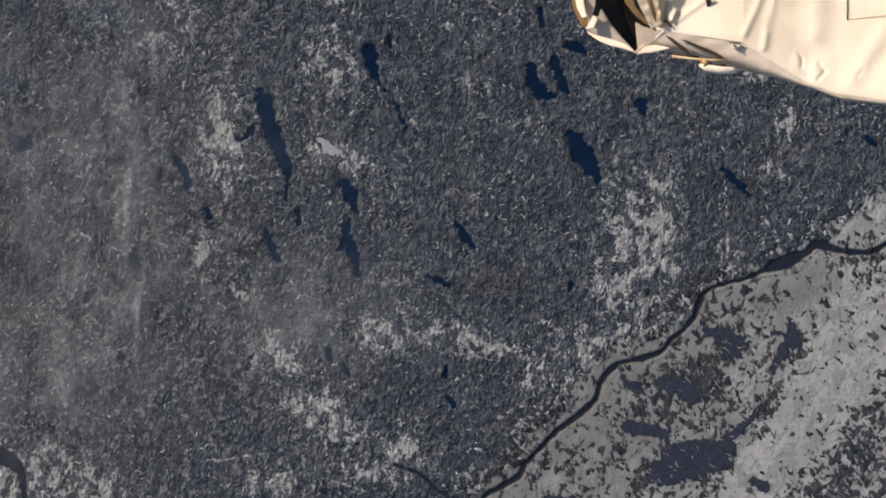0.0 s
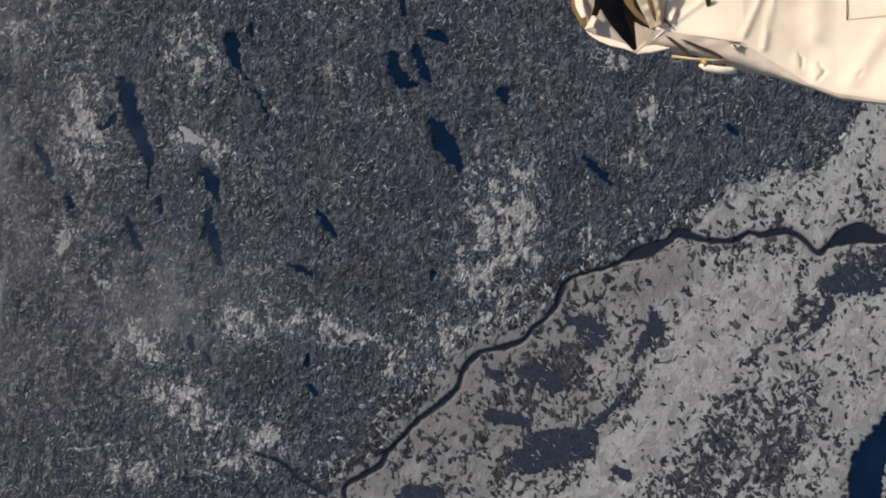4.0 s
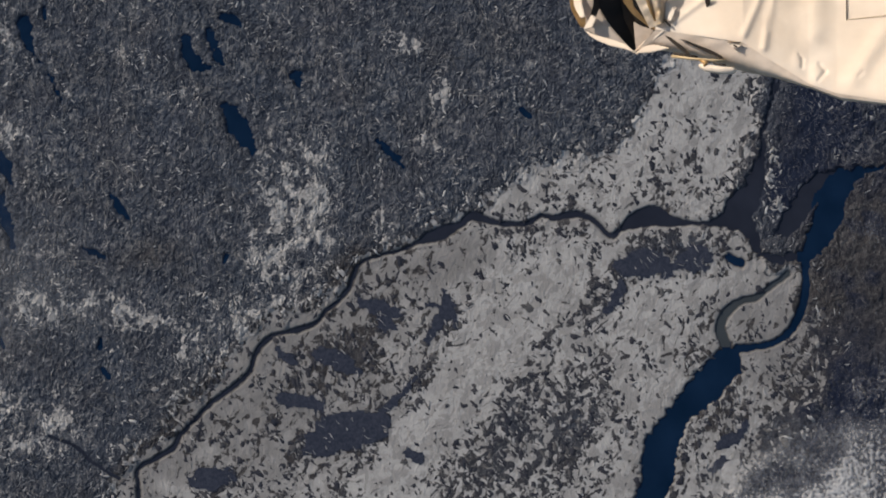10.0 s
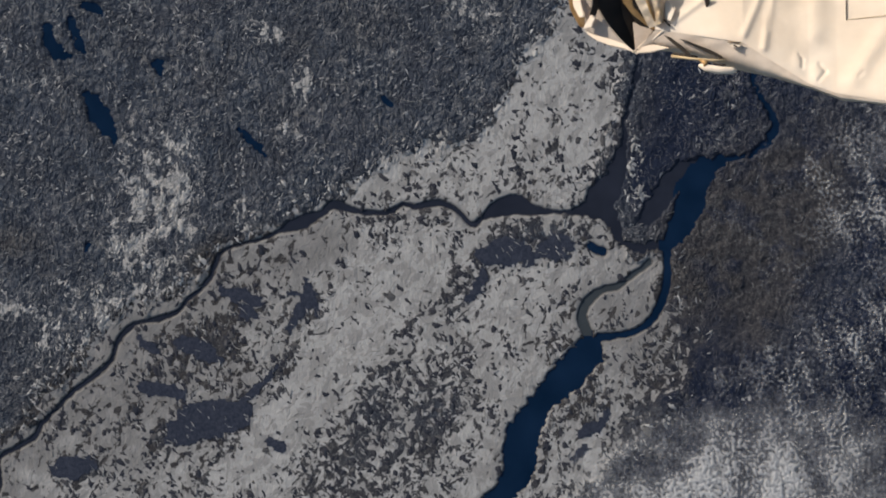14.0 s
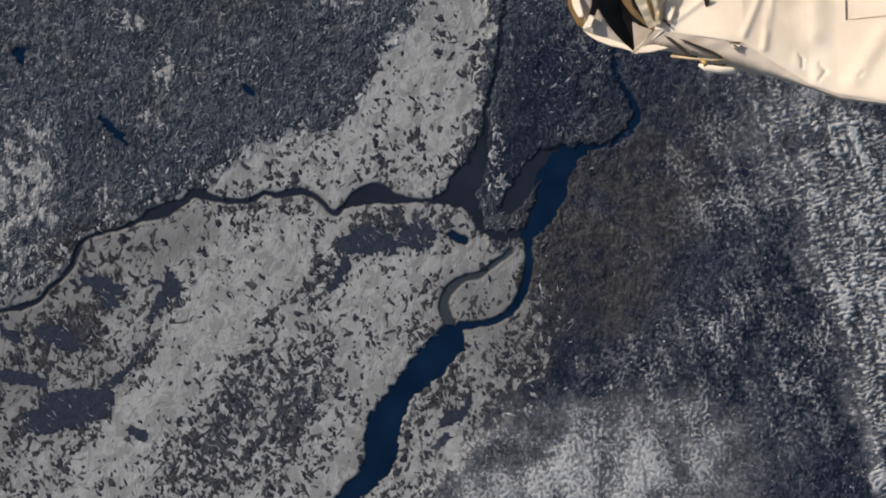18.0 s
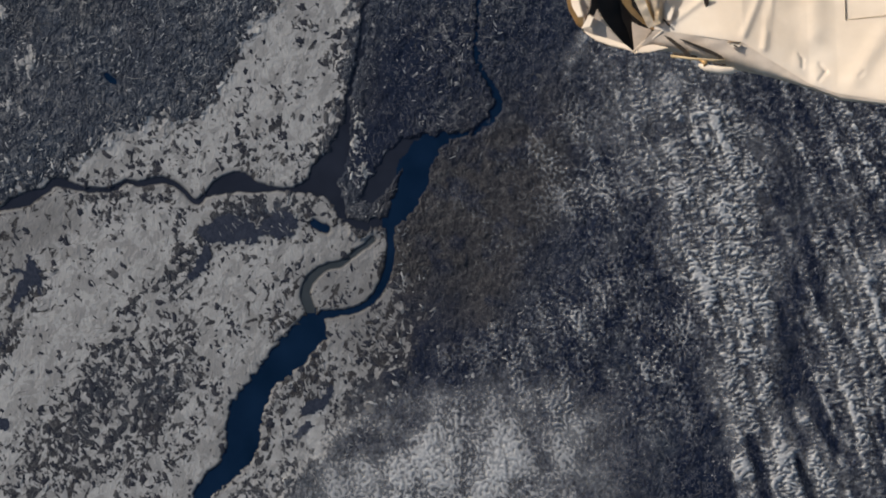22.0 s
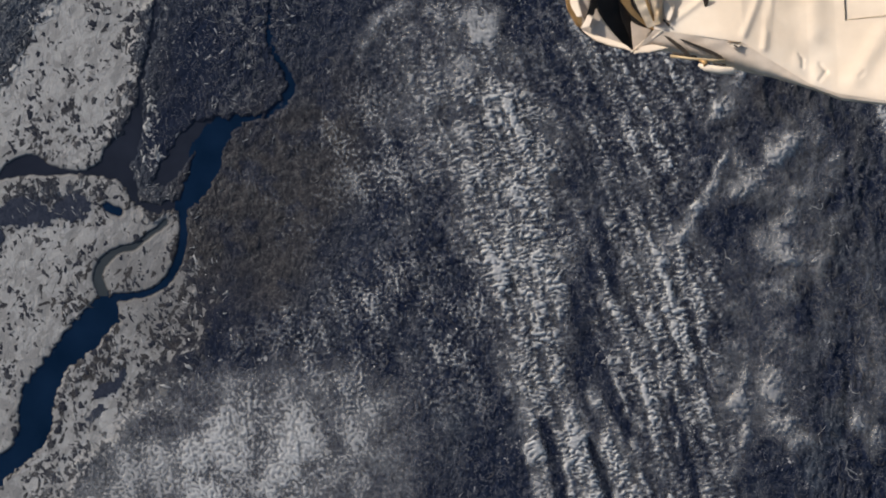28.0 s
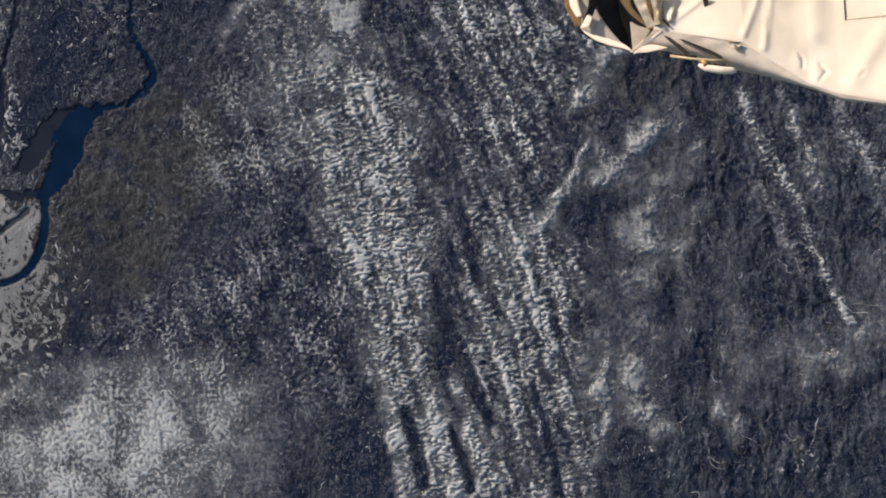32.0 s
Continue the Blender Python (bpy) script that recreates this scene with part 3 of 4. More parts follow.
def groves(name, label, category, mat, count, chance, long, slim, lean, spread, tall, seed, corners=9, level=None):
    """Small uneven woods with steep edges, strewn over the fields."""
    pick = np.random.RandomState(seed)
    u, v = strewn(count, chance, pick)
    k = len(u)
    a, size = np.radians(lean + pick.normal(0, spread, k)), pick.uniform(*long, k) * pick.uniform(0.4, 1, k) / 2
    narrow = pick.uniform(*slim, k)
    z, i, j = height_at(u, v)
    z = z if level is None else level[i, j]
    rows = [np.stack([u * UNIT, -v * UNIT, z + tall], -1)]
    for ring in (0.88, 1.0):
        far = np.random.RandomState(seed + 1)
        for q in range(corners):
            r = size * far.uniform(0.25, 1.5, k) * ring
            p, s_ = r * math.cos(2 * math.pi * q / corners), r * narrow * math.sin(2 * math.pi * q / corners)
            x, y = u + p * np.cos(a) - s_ * np.sin(a), v + p * np.sin(a) + s_ * np.cos(a)
            rows.append(np.stack([x * UNIT, -y * UNIT, z + (tall * 0.8 if ring < 1 else -0.1)], -1))
    co = np.stack(rows, 1).astype(np.float32)
    face = []
    for q in range(corners):
        n = (q + 1) % corners
        face += [[0, 1 + q, 1 + n], [1 + q, 1 + corners + q, 1 + corners + n], [1 + q, 1 + corners + n, 1 + n]]
    cells = np.array(face)[None] + (1 + 2 * corners) * np.arange(k)[:, None, None]
    ob = new(name, filled(name, co.reshape(-1, 3), cells.ravel(), mat, 3))
    tagged(ob, label, category, kind="stuff")


def island_material(name, stops, grit=0.35):
    """Each piece has its own tone, with a fine grain over it."""
    m, n, l, b = material(name, 0.9, spec=0.1)
    tone = ramp(n, l, n.new("ShaderNodeNewGeometry").outputs["Random Per Island"], stops)
    fine = ramp(n, l, noise_node(n, l, 1.1, 4, rough=0.7), [(0.3, (1 - grit,) * 3), (0.7, (1, 1, 1))])
    l.new(blend(n, l, 1.0, tone, fine, "MULTIPLY"), b.inputs["Base Color"])
    return m


RIDGE = island_material("forest_ridge", [(0.0, (0.034, 0.042, 0.057)), (0.6, (0.080, 0.087, 0.102)), (0.85, (0.20, 0.20, 0.203)), (1.0, (0.44, 0.43, 0.415))])
STRIP = island_material("snow_strip", [(0.0, (0.24, 0.228, 0.213)), (0.5, (0.36, 0.34, 0.317)), (1.0, (0.52, 0.495, 0.46))], 0.2)
GROVE = island_material("grove_canopy", [(0.0, (0.032, 0.035, 0.047)), (0.55, (0.054, 0.053, 0.062)), (1.0, (0.135, 0.127, 0.122))])
FAINT = island_material("faint_strip", [(0.0, (0.12, 0.113, 0.107)), (1.0, (0.30, 0.285, 0.265))])
open_land = smooth(wet, 3, 7)
flock = smooth(layers(UW * 1.2, VW * 0.8, 44, 631, 3, 0.6), -0.35, 0.45)
calm = 1 - np.clip(heap(U, V, [(265, -275, 90, 150, 0, 1.2), (240, -136, 50, 60, 0, 1.0)]), 0, 0.9)
quiet = 1 - 0.95 * np.clip(1.5 * brown, 0, 1)
strips("forest_ridge", "short snow-dusted forest ridges and felled strips", "forest", RIDGE, 62000, wild * open_land * calm * quiet * np.clip(0.15 + 0.75 * flock + 0.2 * layers(U, V, 90, 171, 2) - 0.7 * clear, 0.04, 1), (5, 15), (1.6, 3.0), -58, 40, 14, 0.22, 5, 3)
strips("snow_strip", "short crooked strips of white snow in dark forest", "snow", STRIP, 90000, wild * open_land * calm * quiet * np.clip(0.16 * flock * (0.5 + layers(U, V, 120, 173, 3)) + 0.3 * clear, 0.008, 0.6), (4, 13), (1.8, 3.6), -62, 60, 18, 0.14, 6, 3)
strips("forest_track", "long thin snow-covered tracks through dark forest", "track", FAINT, 3000, wild * open_land * calm * quiet * 0.5, (26, 70), (1.2, 1.9), -55, 40, 16, 0.08, 16, 8)
groves("snow_patch", "ragged patches of open snow in forest clearings", "snow", STRIP, 70000, wild * open_land * (calm * quiet * np.clip(0.35 * (clear - 0.12) + 1.0 * smooth(farm, 0.0, 0.35) + 0.75 * smooth(field, -70, -5) * smooth(layers(U, V, 28, 611, 3, 0.6), -0.2, 0.3) * smooth(-U, 36, 302), 0.002, 0.5) + heap(U, V, [(217, -186, 13, 16, 0, 3.0), (209, -141, 12, 20, 0, 3.0), (217, -104, 16, 12, 0, 3.0), (394, -267, 8, 8, 0, 0.6)])), (7, 23), (0.25, 0.65), 80, 36, 0.10, 15)
thick = np.clip(0.19 + 0.55 * (1 - farm) + 0.5 * band + 0.9 * shade + 0.8 * layers(pu * 0.6, pv, 34, 107, 2), 0.05, 0.8)
groves("grove", "small ragged dark groves and bare plots in snowy fields", "wood", GROVE, 92000, tilled * open_land * thick, (6, 22), (0.3, 0.75), 56, 24, 0.06, 7)
groves("grove", "small dark groves lying across the others in snowy fields", "wood", GROVE, 16000, tilled * open_land * thick, (5, 18), (0.3, 0.8), -38, 28, 0.05, 17, 7)
strips("field_strip", "narrow strips of snow between dark plots", "snow", STRIP, 14000, tilled * open_land * np.clip(thick - 0.1, 0, 0.5), (5, 16), (1.8, 3.6), 50, 14, 14, 0.32, 8)
strips("field_track", "faint grey tracks and ditches over snowy fields", "track", FAINT, 9000, tilled * open_land * 0.28, (6, 26), (1.4, 2.4), -48, 18, 12, 0.06, 9)
hills = east * np.clip(heap(U, V, [(1528, 271, 170, 280, 0, 1.0), (1432, 54, 160, 120, 0, 0.6)]), 0, 1)
strips("snowy_stream", "thin crooked snow-covered streams between dark hills", "stream", STRIP, 1500, hills * 0.5, (14, 60), (1.2, 2.4), 70, 40, 34, 0.12, 10, 9)
strips("hill_ridge", "low dusted ridges on dark hills", "hill", GROVE, 22000, east * np.clip(0.05 + 0.45 * hills, 0, 1), (8, 26), (2.5, 4.5), 70, 30, 24, 0.25, 11)

for (name, mat, label, lines), d in zip(BASINS, shores):
    cell = np.minimum(np.minimum(d[:-1, :-1], d[1:, 1:]), np.minimum(d[:-1, 1:], d[1:, :-1])) < 6
    cell &= (np.abs(GX[:-1, :-1]) < 469) & (np.abs(GY[:-1, :-1]) < 149)
    water = sheet(name, GX, GY, np.full(GX.shape, (-0.12 if mat is LAKE else -0.16) - 0.0008 * (len(scene.objects) % 40), np.float32), cell, mat)
    tagged(water, label, "river" if mat in (RIVER, SHALLOW) else "lake", "forest lakes" if name in ("lake", "pond") else "", "structure")


def wood_material():
    m, n, l, b = material("dark_wood_canopy", 0.9, spec=0.1)
    l.new(ramp(n, l, noise_node(n, l, 0.8, 5, rough=0.7), [(0.3, (0.018, 0.023, 0.038)), (0.7, (0.055, 0.060, 0.080))]), b.inputs["Base Color"])
    bumped(n, l, b, noise_node(n, l, 1.5, 4), 0.5, 0.4)
    return m


def pieces(cell, least):
    """The joined patches of a mask that have at least so many cells."""
    todo = set(zip(*[k.tolist() for k in np.nonzero(cell)]))
    while todo:
        heap_of, patch_of = [todo.pop()], []
        while heap_of:
            i, j = heap_of.pop()
            patch_of.append((i, j))
            for near in ((i + 1, j), (i - 1, j), (i, j + 1), (i, j - 1)):
                if near in todo:
                    todo.remove(near)
                    heap_of.append(near)
        if len(patch_of) >= least:
            mask = np.zeros(cell.shape, bool)
            mask[tuple(np.array(patch_of).T)] = True
            yield mask


CANOPY = wood_material()
for label, lines in WOODS:
    near = -np.min(np.stack([stroke(U + 3 * SHORE_U, V + 3 * SHORE_V, eased(r)) for r in lines]), 0) / 12 + 0.35 * patch + 0.4 * fleck - 0.05
    cell = np.minimum(np.minimum(near[:-1, :-1], near[1:, 1:]), np.minimum(near[:-1, 1:], near[1:, :-1])) > 0
    top = Z + 0.05 + 0.12 * smooth(near, 0, 0.2) + 0.06 * layers(U, V, 9, 501, 2)
    cell &= np.minimum(wet[:-1, :-1], wet[1:, 1:]) > 3
    for piece in pieces(cell, 60):
        tagged(sheet("wood", GX, GY, top, piece, CANOPY), label, "wood", "woods in the farmland")


# ---- clouds ----
def spread_out(n):
    """The same field with every value from 0 to 1 equally common."""
    marks = np.quantile(n[::7, ::7], np.linspace(0, 1, 101))
    return np.interp(n, marks, np.linspace(0, 1, 101)).astype(np.float32)


FINE = 0.44
cx, cy = np.arange(0, 474, FINE), np.arange(-150, 150, FINE)
CX, CY = np.meshgrid(cx, -cy)
CX, CY = CX.astype(np.float32), CY.astype(np.float32)
CU, CV = CX / UNIT, -CY / UNIT
A, B = layers(CU, CV, 40, 203, 3), layers(CU, CV, 40, 231, 3)
QU, QV = CU + 5 * A, CV + 5 * B
WIDE_U, WIDE_V = 26 * layers(CU, CV, 95, 205, 3), 26 * layers(CU, CV, 95, 235, 3)
bent = 0.00016 * (CV - 500)**2
su, sv = turned(QU + bent, QV, 76)                 # along the streets, and across them
# three ways in which the clouds break up: ripples across the streets, crumbs, soft folds
waves = np.cos(2 * math.pi * (su + 5 * layers(su, sv, 18, 209, 2)) / 7.6)
RIPPLED = spread_out(np.abs(layers(su, sv * 0.6, 11, 211, 2, 0.6)) + 0.17 * waves + 0.42 * layers(su * 0.5, sv, 20, 213, 2))
CRUMBS = spread_out(layers(QU * 1.15, QV, 6.4, 218, 1) + 0.5 * layers(su * 0.6, sv, 40, 219, 2))
SOFT = spread_out(layers(CU + 14 * A, CV + 14 * B, 62, 215, 5, 0.62))
DRIFT = spread_out(layers(su * 0.5, sv, 75, 221, 3, 0.6))
LANES = np.cos(2 * math.pi * (sv + 10 * layers(CU, CV, 150, 241, 2)) / 47.0) * 0.6 + 0.4 * np.cos(2 * math.pi * (sv + 8 * layers(CU, CV, 120, 251, 2)) / 21.0)


def belt(rows, edge, amount):
    """A long cloud: a line of u, v, half width, soft over an edge."""
    return amount * smooth(-stroke(CU + 6 * A + WIDE_U * min(1, edge / 45), CV + 6 * B + WIDE_V * min(1, edge / 45), eased(rows)), -edge, edge)


def lump(*row):
    return heap(CU + 8 * A + 0.7 * WIDE_U, CV + 8 * B + 0.7 * WIDE_V, [row])


def drift(*row):
    """A softer heap, more torn by the wind."""
    return heap(CU + 10 * A + 1.9 * WIDE_U, CV + 10 * B + 1.9 * WIDE_V, [row])


BANKS = []


def bank(name, label, weave, laned, thin, tall, lumps):
    """Weave: shares of ripples, crumbs and soft folds; thin: the haze between the heads."""
    BANKS.append((name, label, weave, laned, thin, tall, lumps))


bank("cloud_bank", "broad pale cloud bank with finely crumbled top over dark land", (0.1, 0.65, 0.25), 0.0, 0.5, 0.16, [
    lump(388, 412, 200, 95, -12, 1.1),
    lump(570, 382, 110, 75, -20, 0.45),
    lump(220, 442, 80, 38, -38, 0.5),
    lump(186, 340, 80, 18, -42, 0.4),
    lump(413, 313, 110, 45, -10, 0.45),
    lump(330, 534, 260, 90, -8, 0.9)])
bank("cloud_street", "wide band of small heaped clouds running across the land", (0.8, 0.2, 0.0), 0.24, 0.15, 0.6, [
    belt([(717, -456, 90), (731, -336, 100), (755, -246, 115), (810, -136, 120)], 70, 0.55),
    belt([(810, -136, 120), (854, -36, 110), (879, 74, 85)], 60, 0.78),
    belt([(879, 74, 85), (893, 184, 72), (908, 294, 55)], 45, 0.85),
    belt([(908, 294, 50), (943, 394, 45), (962, 500, 50)], 30, 0.92)])
bank("cloud_street", "parallel lanes of rippled cloud with dark gaps", (0.85, 0.15, 0.0), 0.5, 0.1, 0.6, [
    belt([(1039, -81, 60), (1083, 39, 90), (1113, 140, 110)], 50, 0.5),
    belt([(1113, 140, 110), (1123, 260, 105)], 50, 0.62),
    belt([(1123, 260, 105), (1143, 380, 110), (1156, 516, 110)], 40, 0.62)])
bank("cloud_street", "bright broad lane of rippled cloud beside a dark gap", (0.6, 0.1, 0.3), 0.0, 0.3, 0.6, [
    belt([(955, 361, 20), (985, 431, 30), (1013, 516, 34)], 14, 0.95),
    belt([(1009, 321, 14), (1034, 391, 20), (1064, 498, 22)], 12, 0.9),
    belt([(875, 301, 18), (898, 391, 22), (918, 507, 24)], 14, 0.92)])
bank("cloud_sheet", "smooth grey sheet of cloud with torn edges", (0.1, 0.3, 0.6), 0.0, 0.3, 0.4, [
    belt([(591, -284, 12), (621, -345, 17), (699, -392, 14)], 18, 0.6),
    belt([(646, -163, 24), (732, -243, 42), (802, -329, 40)], 30, 0.62),
    belt([(737, -117, 20), (787, -188, 26)], 24, 0.6)])
bank("cloud_ridge", "narrow bright cloud ridge with a sharp lit edge", (0.1, 0.2, 0.7), 0.0, 0.4, 0.8, [
    belt([(1238, -116, 3), (1214, -61, 8), (1187, -16, 11), (1157, 27, 14)], 9, 1.2),
    belt([(1282, -268, 16), (1247, -217, 24), (1202, -167, 18)], 24, 0.95),
    belt([(1157, 29, 22), (1107, 80, 30)], 26, 0.6)])
bank("cloud_patch", "scattered small clouds with dark gaps between them", (0.6, 0.4, 0.0), 0.5, 0.1, 0.55, [
    lump(1063, -314, 150, 130, 0, 0.62),
    lump(1092, -132, 130, 120, 20, 0.62),
    lump(1202, -303, 90, 100, 0, 0.5)])
bank("cloud_patch", "thinly strewn small bright clouds over dark land", (0.25, 0.75, 0.0), 0.35, 0.03, 0.7, [
    lump(544, 211, 170, 120, -40, 0.33),
    lump(655, 90, 120, 110, 0, 0.29),
    lump(594, 322, 150, 60, 0, 0.36),
    lump(745, 322, 80, 160, 0, 0.26),
    lump(433, 232, 110, 60, -30, 0.22),
    lump(775, 180, 60, 120, 0, 0.5)])
bank("cloud_patch", "few small bright clouds over brown marsh", (0.2, 0.8, 0.0), 0.1, 0.04, 0.6, [
    lump(494, -31, 160, 150, -30, 0.2),
    lump(605, -193, 110, 100, -40, 0.3),
    lump(645, -51, 90, 120, -20, 0.36)])
bank("soft_cloud", "soft heaped cloud with a lit rim over dark hills", (0.05, 0.2, 0.75), 0.0, 0.34, 1.1, [
    drift(1302, -96, 95, 40, -35, 0.8),
    drift(1352, 60, 40, 80, 15, 0.85),
    drift(1282, 110, 50, 60, 0, 0.55),
    drift(1306, 281, 50, 100, 10, 0.75),
    drift(1331, 356, 46, 55, 0, 0.6),
    drift(1262, 417, 26, 70, 15, 0.8),
    drift(1480, 386, 20, 58, 12, 0.8),
    drift(1423, -103, 30, 12, -20, 0.7),
    drift(1697, 260, 90, 36, -20, 0.5),
    drift(1740, 159, 40, 80, 0, 0.45),
    drift(1222, 281, 30, 50, 0, 0.5),
    drift(1391, -31, 60, 110, 10, 0.34),
    drift(1470, 200, 50, 120, 8, 0.3),
    drift(1598, 290, 120, 60, 20, 0.26)])
bank("cloud_street", "thin far lanes of small clouds over dark hills", (0.7, 0.3, 0.0), 0.0, 0.12, 0.5, [
    belt([(1505, -196, 10), (1554, -101, 12), (1613, 9, 11), (1652, 100, 9), (1701, 210, 8)], 12, 0.95),
    belt([(1589, -196, 10), (1623, -111, 13), (1642, -31, 10)], 14, 0.85),
    belt([(1540, -31, 8), (1598, 80, 8), (1628, 140, 7)], 14, 0.6),
    belt([(1677, -181, 12), (1755, -31, 12), (1815, 89, 12)], 20, 0.6),
    lump(1599, -61, 170, 170, 0, 0.2),
    lump(1755, -111, 90, 120, 0, 0.3)])
GAPS = [[(961, 125, 3), (986, 210, 10), (1009, 270, 16), (1039, 335, 12), (1064, 390, 8)], [(910, 366, 9), (930, 421, 11), (945, 498, 9)], [(994, 396, 4), (1015, 461, 8), (1029, 507, 8)], [(957, -171, 3), (985, -91, 5), (1005, -31, 4), (1019, 50, 7), (1039, 140, 8)], [(1138, 320, 4), (1158, 390, 6), (1177, 470, 6), (1186, 516, 6)]]
gap = np.max([smooth(-stroke(CU + 4 * A, CV + 4 * B, eased(rows)), -7, 4) for rows in GAPS], 0)
lumps = [(k, field_of) for k, row in enumerate(BANKS) for field_of in row[6]]
owner = np.argmax(np.stack([field_of for _, field_of in lumps]), 0)
thickness, top = np.zeros(CU.shape, np.float32), np.zeros(CU.shape, np.float32)
for k, (name, label, weave, laned, thin, tall, own) in enumerate(BANKS):
    body = np.clip(1 - np.prod([1 - np.clip(f, 0, 1) for f in own], 0), 0, 1)
    woven = spread_out(weave[0] * RIPPLED + weave[1] * CRUMBS + weave[2] * SOFT)
    cover = body * (1 + laned * LANES) * (1 - gap)
    cover = cover * (0.72 + 0.5 * DRIFT)
    head = np.clip(woven - (1 - cover) + 0.08, 0, 1)**1.5 * smooth(body, 0.02, 0.12)
    haze = thin * cover * (0.1 + 0.5 * SOFT + 0.6 * CRUMBS)
    thickness = np.maximum(thickness, np.clip({"soft_cloud": 0.55, "cloud_patch": 1.0}.get(name, 0.76) * head + haze * (1 - head), 0, 1))
    top = np.maximum(top, tall * head + 0.1 * haze)
solid = np.maximum(np.maximum(thickness[:-1, :-1], thickness[1:, 1:]), np.maximum(thickness[:-1, 1:], thickness[1:, :-1])) > 0.03
for i, (k, _) in enumerate(lumps):
    name, label = BANKS[k][:2]
    own = solid & (owner[:-1, :-1] == i)
    if own.sum() < 40:
        continue
    loose = name in ("cloud_patch", "cloud_street")
    whole = [own] if loose else sorted(pieces(own, 400), key=np.sum)
    if not loose and whole:
        whole[-1] = own & ~np.any(whole[:-1], 0) if len(whole) > 1 else own     # stray shreds go with the largest
    for piece in whole or [own]:
        ob = sheet(name, CX, CY, 2.5 + 2.3 * top, piece, CLOUD, (("thickness", thickness),))
        tagged(ob, label, "cloud", "clouds over the east", "stuff" if loose else "")

# thin cloud over the west
VEILS = [(-1485, -101, 380, 480, 0, 0.06), (-1568, -192, 110, 330, 4, 0.26), (-1713, 123, 190, 170, 0, 0.22), (-1755, -264, 110, 240, 0, 0.16), (-1220, 40, 160, 90, 0, 0.22), (-1519, 41, 7, 60, 3, 0.34), (-1491, -415, 7, 70, -3, 0.30), (-1270, 95, 34, 22, 0, 0.22), (-1537, -162, 8, 60, 3, 0.2)]
each = np.stack([heap(U, V, [row]) for row in VEILS])
veil_d, owner = np.sum(each, 0) * np.clip(0.9 + 0.8 * layers(UW, VW * 0.6, 60, 311, 4, 0.6), 0, 2), np.argmax(each, 0)
for i, row in enumerate(VEILS):
    keep = (np.sum(each, 0)[:-1, :-1] > 0.02) & (owner[:-1, :-1] == i) & (np.abs(GX[:-1, :-1]) < 469) & (np.abs(GY[:-1, :-1]) < 149)
    veil = sheet("thin_cloud", GX, GY, 1.2 + 2.0 * veil_d + 0.3 * layers(U, V, 70, 301, 3), keep, VEIL, (("thickness", 0.52 * veil_d),))
    veil.visible_shadow = False
    tagged(veil, "thin see-through grey cloud over dark forest" if row[2] > 30 else "small bright wisp of cloud over forest", "cloud", "thin clouds over the land")


# ---- the spacecraft ----
def cloth_material():
    m, n, l, b = material("white_cloth_blanket", 0.75, spec=0.25)
    col = ramp(n, l, noise_node(n, l, 3.0, 5), [(0.3, (0.68, 0.545, 0.41)), (0.55, (0.76, 0.62, 0.475)), (0.75, (0.82, 0.685, 0.54))])
    l.new(col, b.inputs["Base Color"])
    bumped(n, l, b, noise_node(n, l, 6.0, 5, distort=1.0), 0.06, 0.02)
    return m


def foil_material(name, low, high, rough, metal):
    m, n, l, b = material(name, rough, metal)
    l.new(ramp(n, l, noise_node(n, l, 8.0, 5), [(0.3, low), (0.7, high)]), b.inputs["Base Color"])
    bumped(n, l, b, noise_node(n, l, 14.0, 4, distort=1.5), 0.3, 0.01)
    return m


CLOTH = cloth_material()
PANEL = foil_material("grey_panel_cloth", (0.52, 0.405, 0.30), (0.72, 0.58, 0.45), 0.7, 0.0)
# black for the painted shade of the open end and for backing plates
BLACK = foil_material("inner_shade_black", (0.006, 0.005, 0.005), (0.022, 0.017, 0.013), 0.7, 0.0)
GOLD = foil_material("gold_foil", (0.34, 0.19, 0.07), (0.62, 0.38, 0.16), 0.4, 0.45)
# for dark brown parts, and for pieces that stand in for shadows
BROWN = foil_material("brown_parts_and_shadow", (0.022, 0.016, 0.011), (0.055, 0.038, 0.025), 0.7, 0.0)
TAN = foil_material("tan_rod", (0.42, 0.30, 0.16), (0.60, 0.45, 0.27), 0.5, 0.2)
PIX = REACH / FOCAL * 1.0006


def at_craft(x, y, z=0.0):
    """Craft plan: x to the right, y down, in steps of 3.3 mm; z in metres toward the eye."""
    return Vector(((x - 1300) * PIX, (80 - y) * PIX, z))


craft = new("spacecraft")
craft.matrix_world = Matrix.Translation(CRAFT)
tagged(craft, "cream-white spacecraft module in a wrinkled cloth blanket, sunlit", "spacecraft")


def part(name, bm, mat, parent, label=""):
    me = bpy.data.meshes.new(name)
    bm.normal_update()
    bm.to_mesh(me)
    bm.free()
    me.materials.append(mat)
    ob = new(name, me)
    ob.parent = parent
    return tagged(ob, label) if label else ob


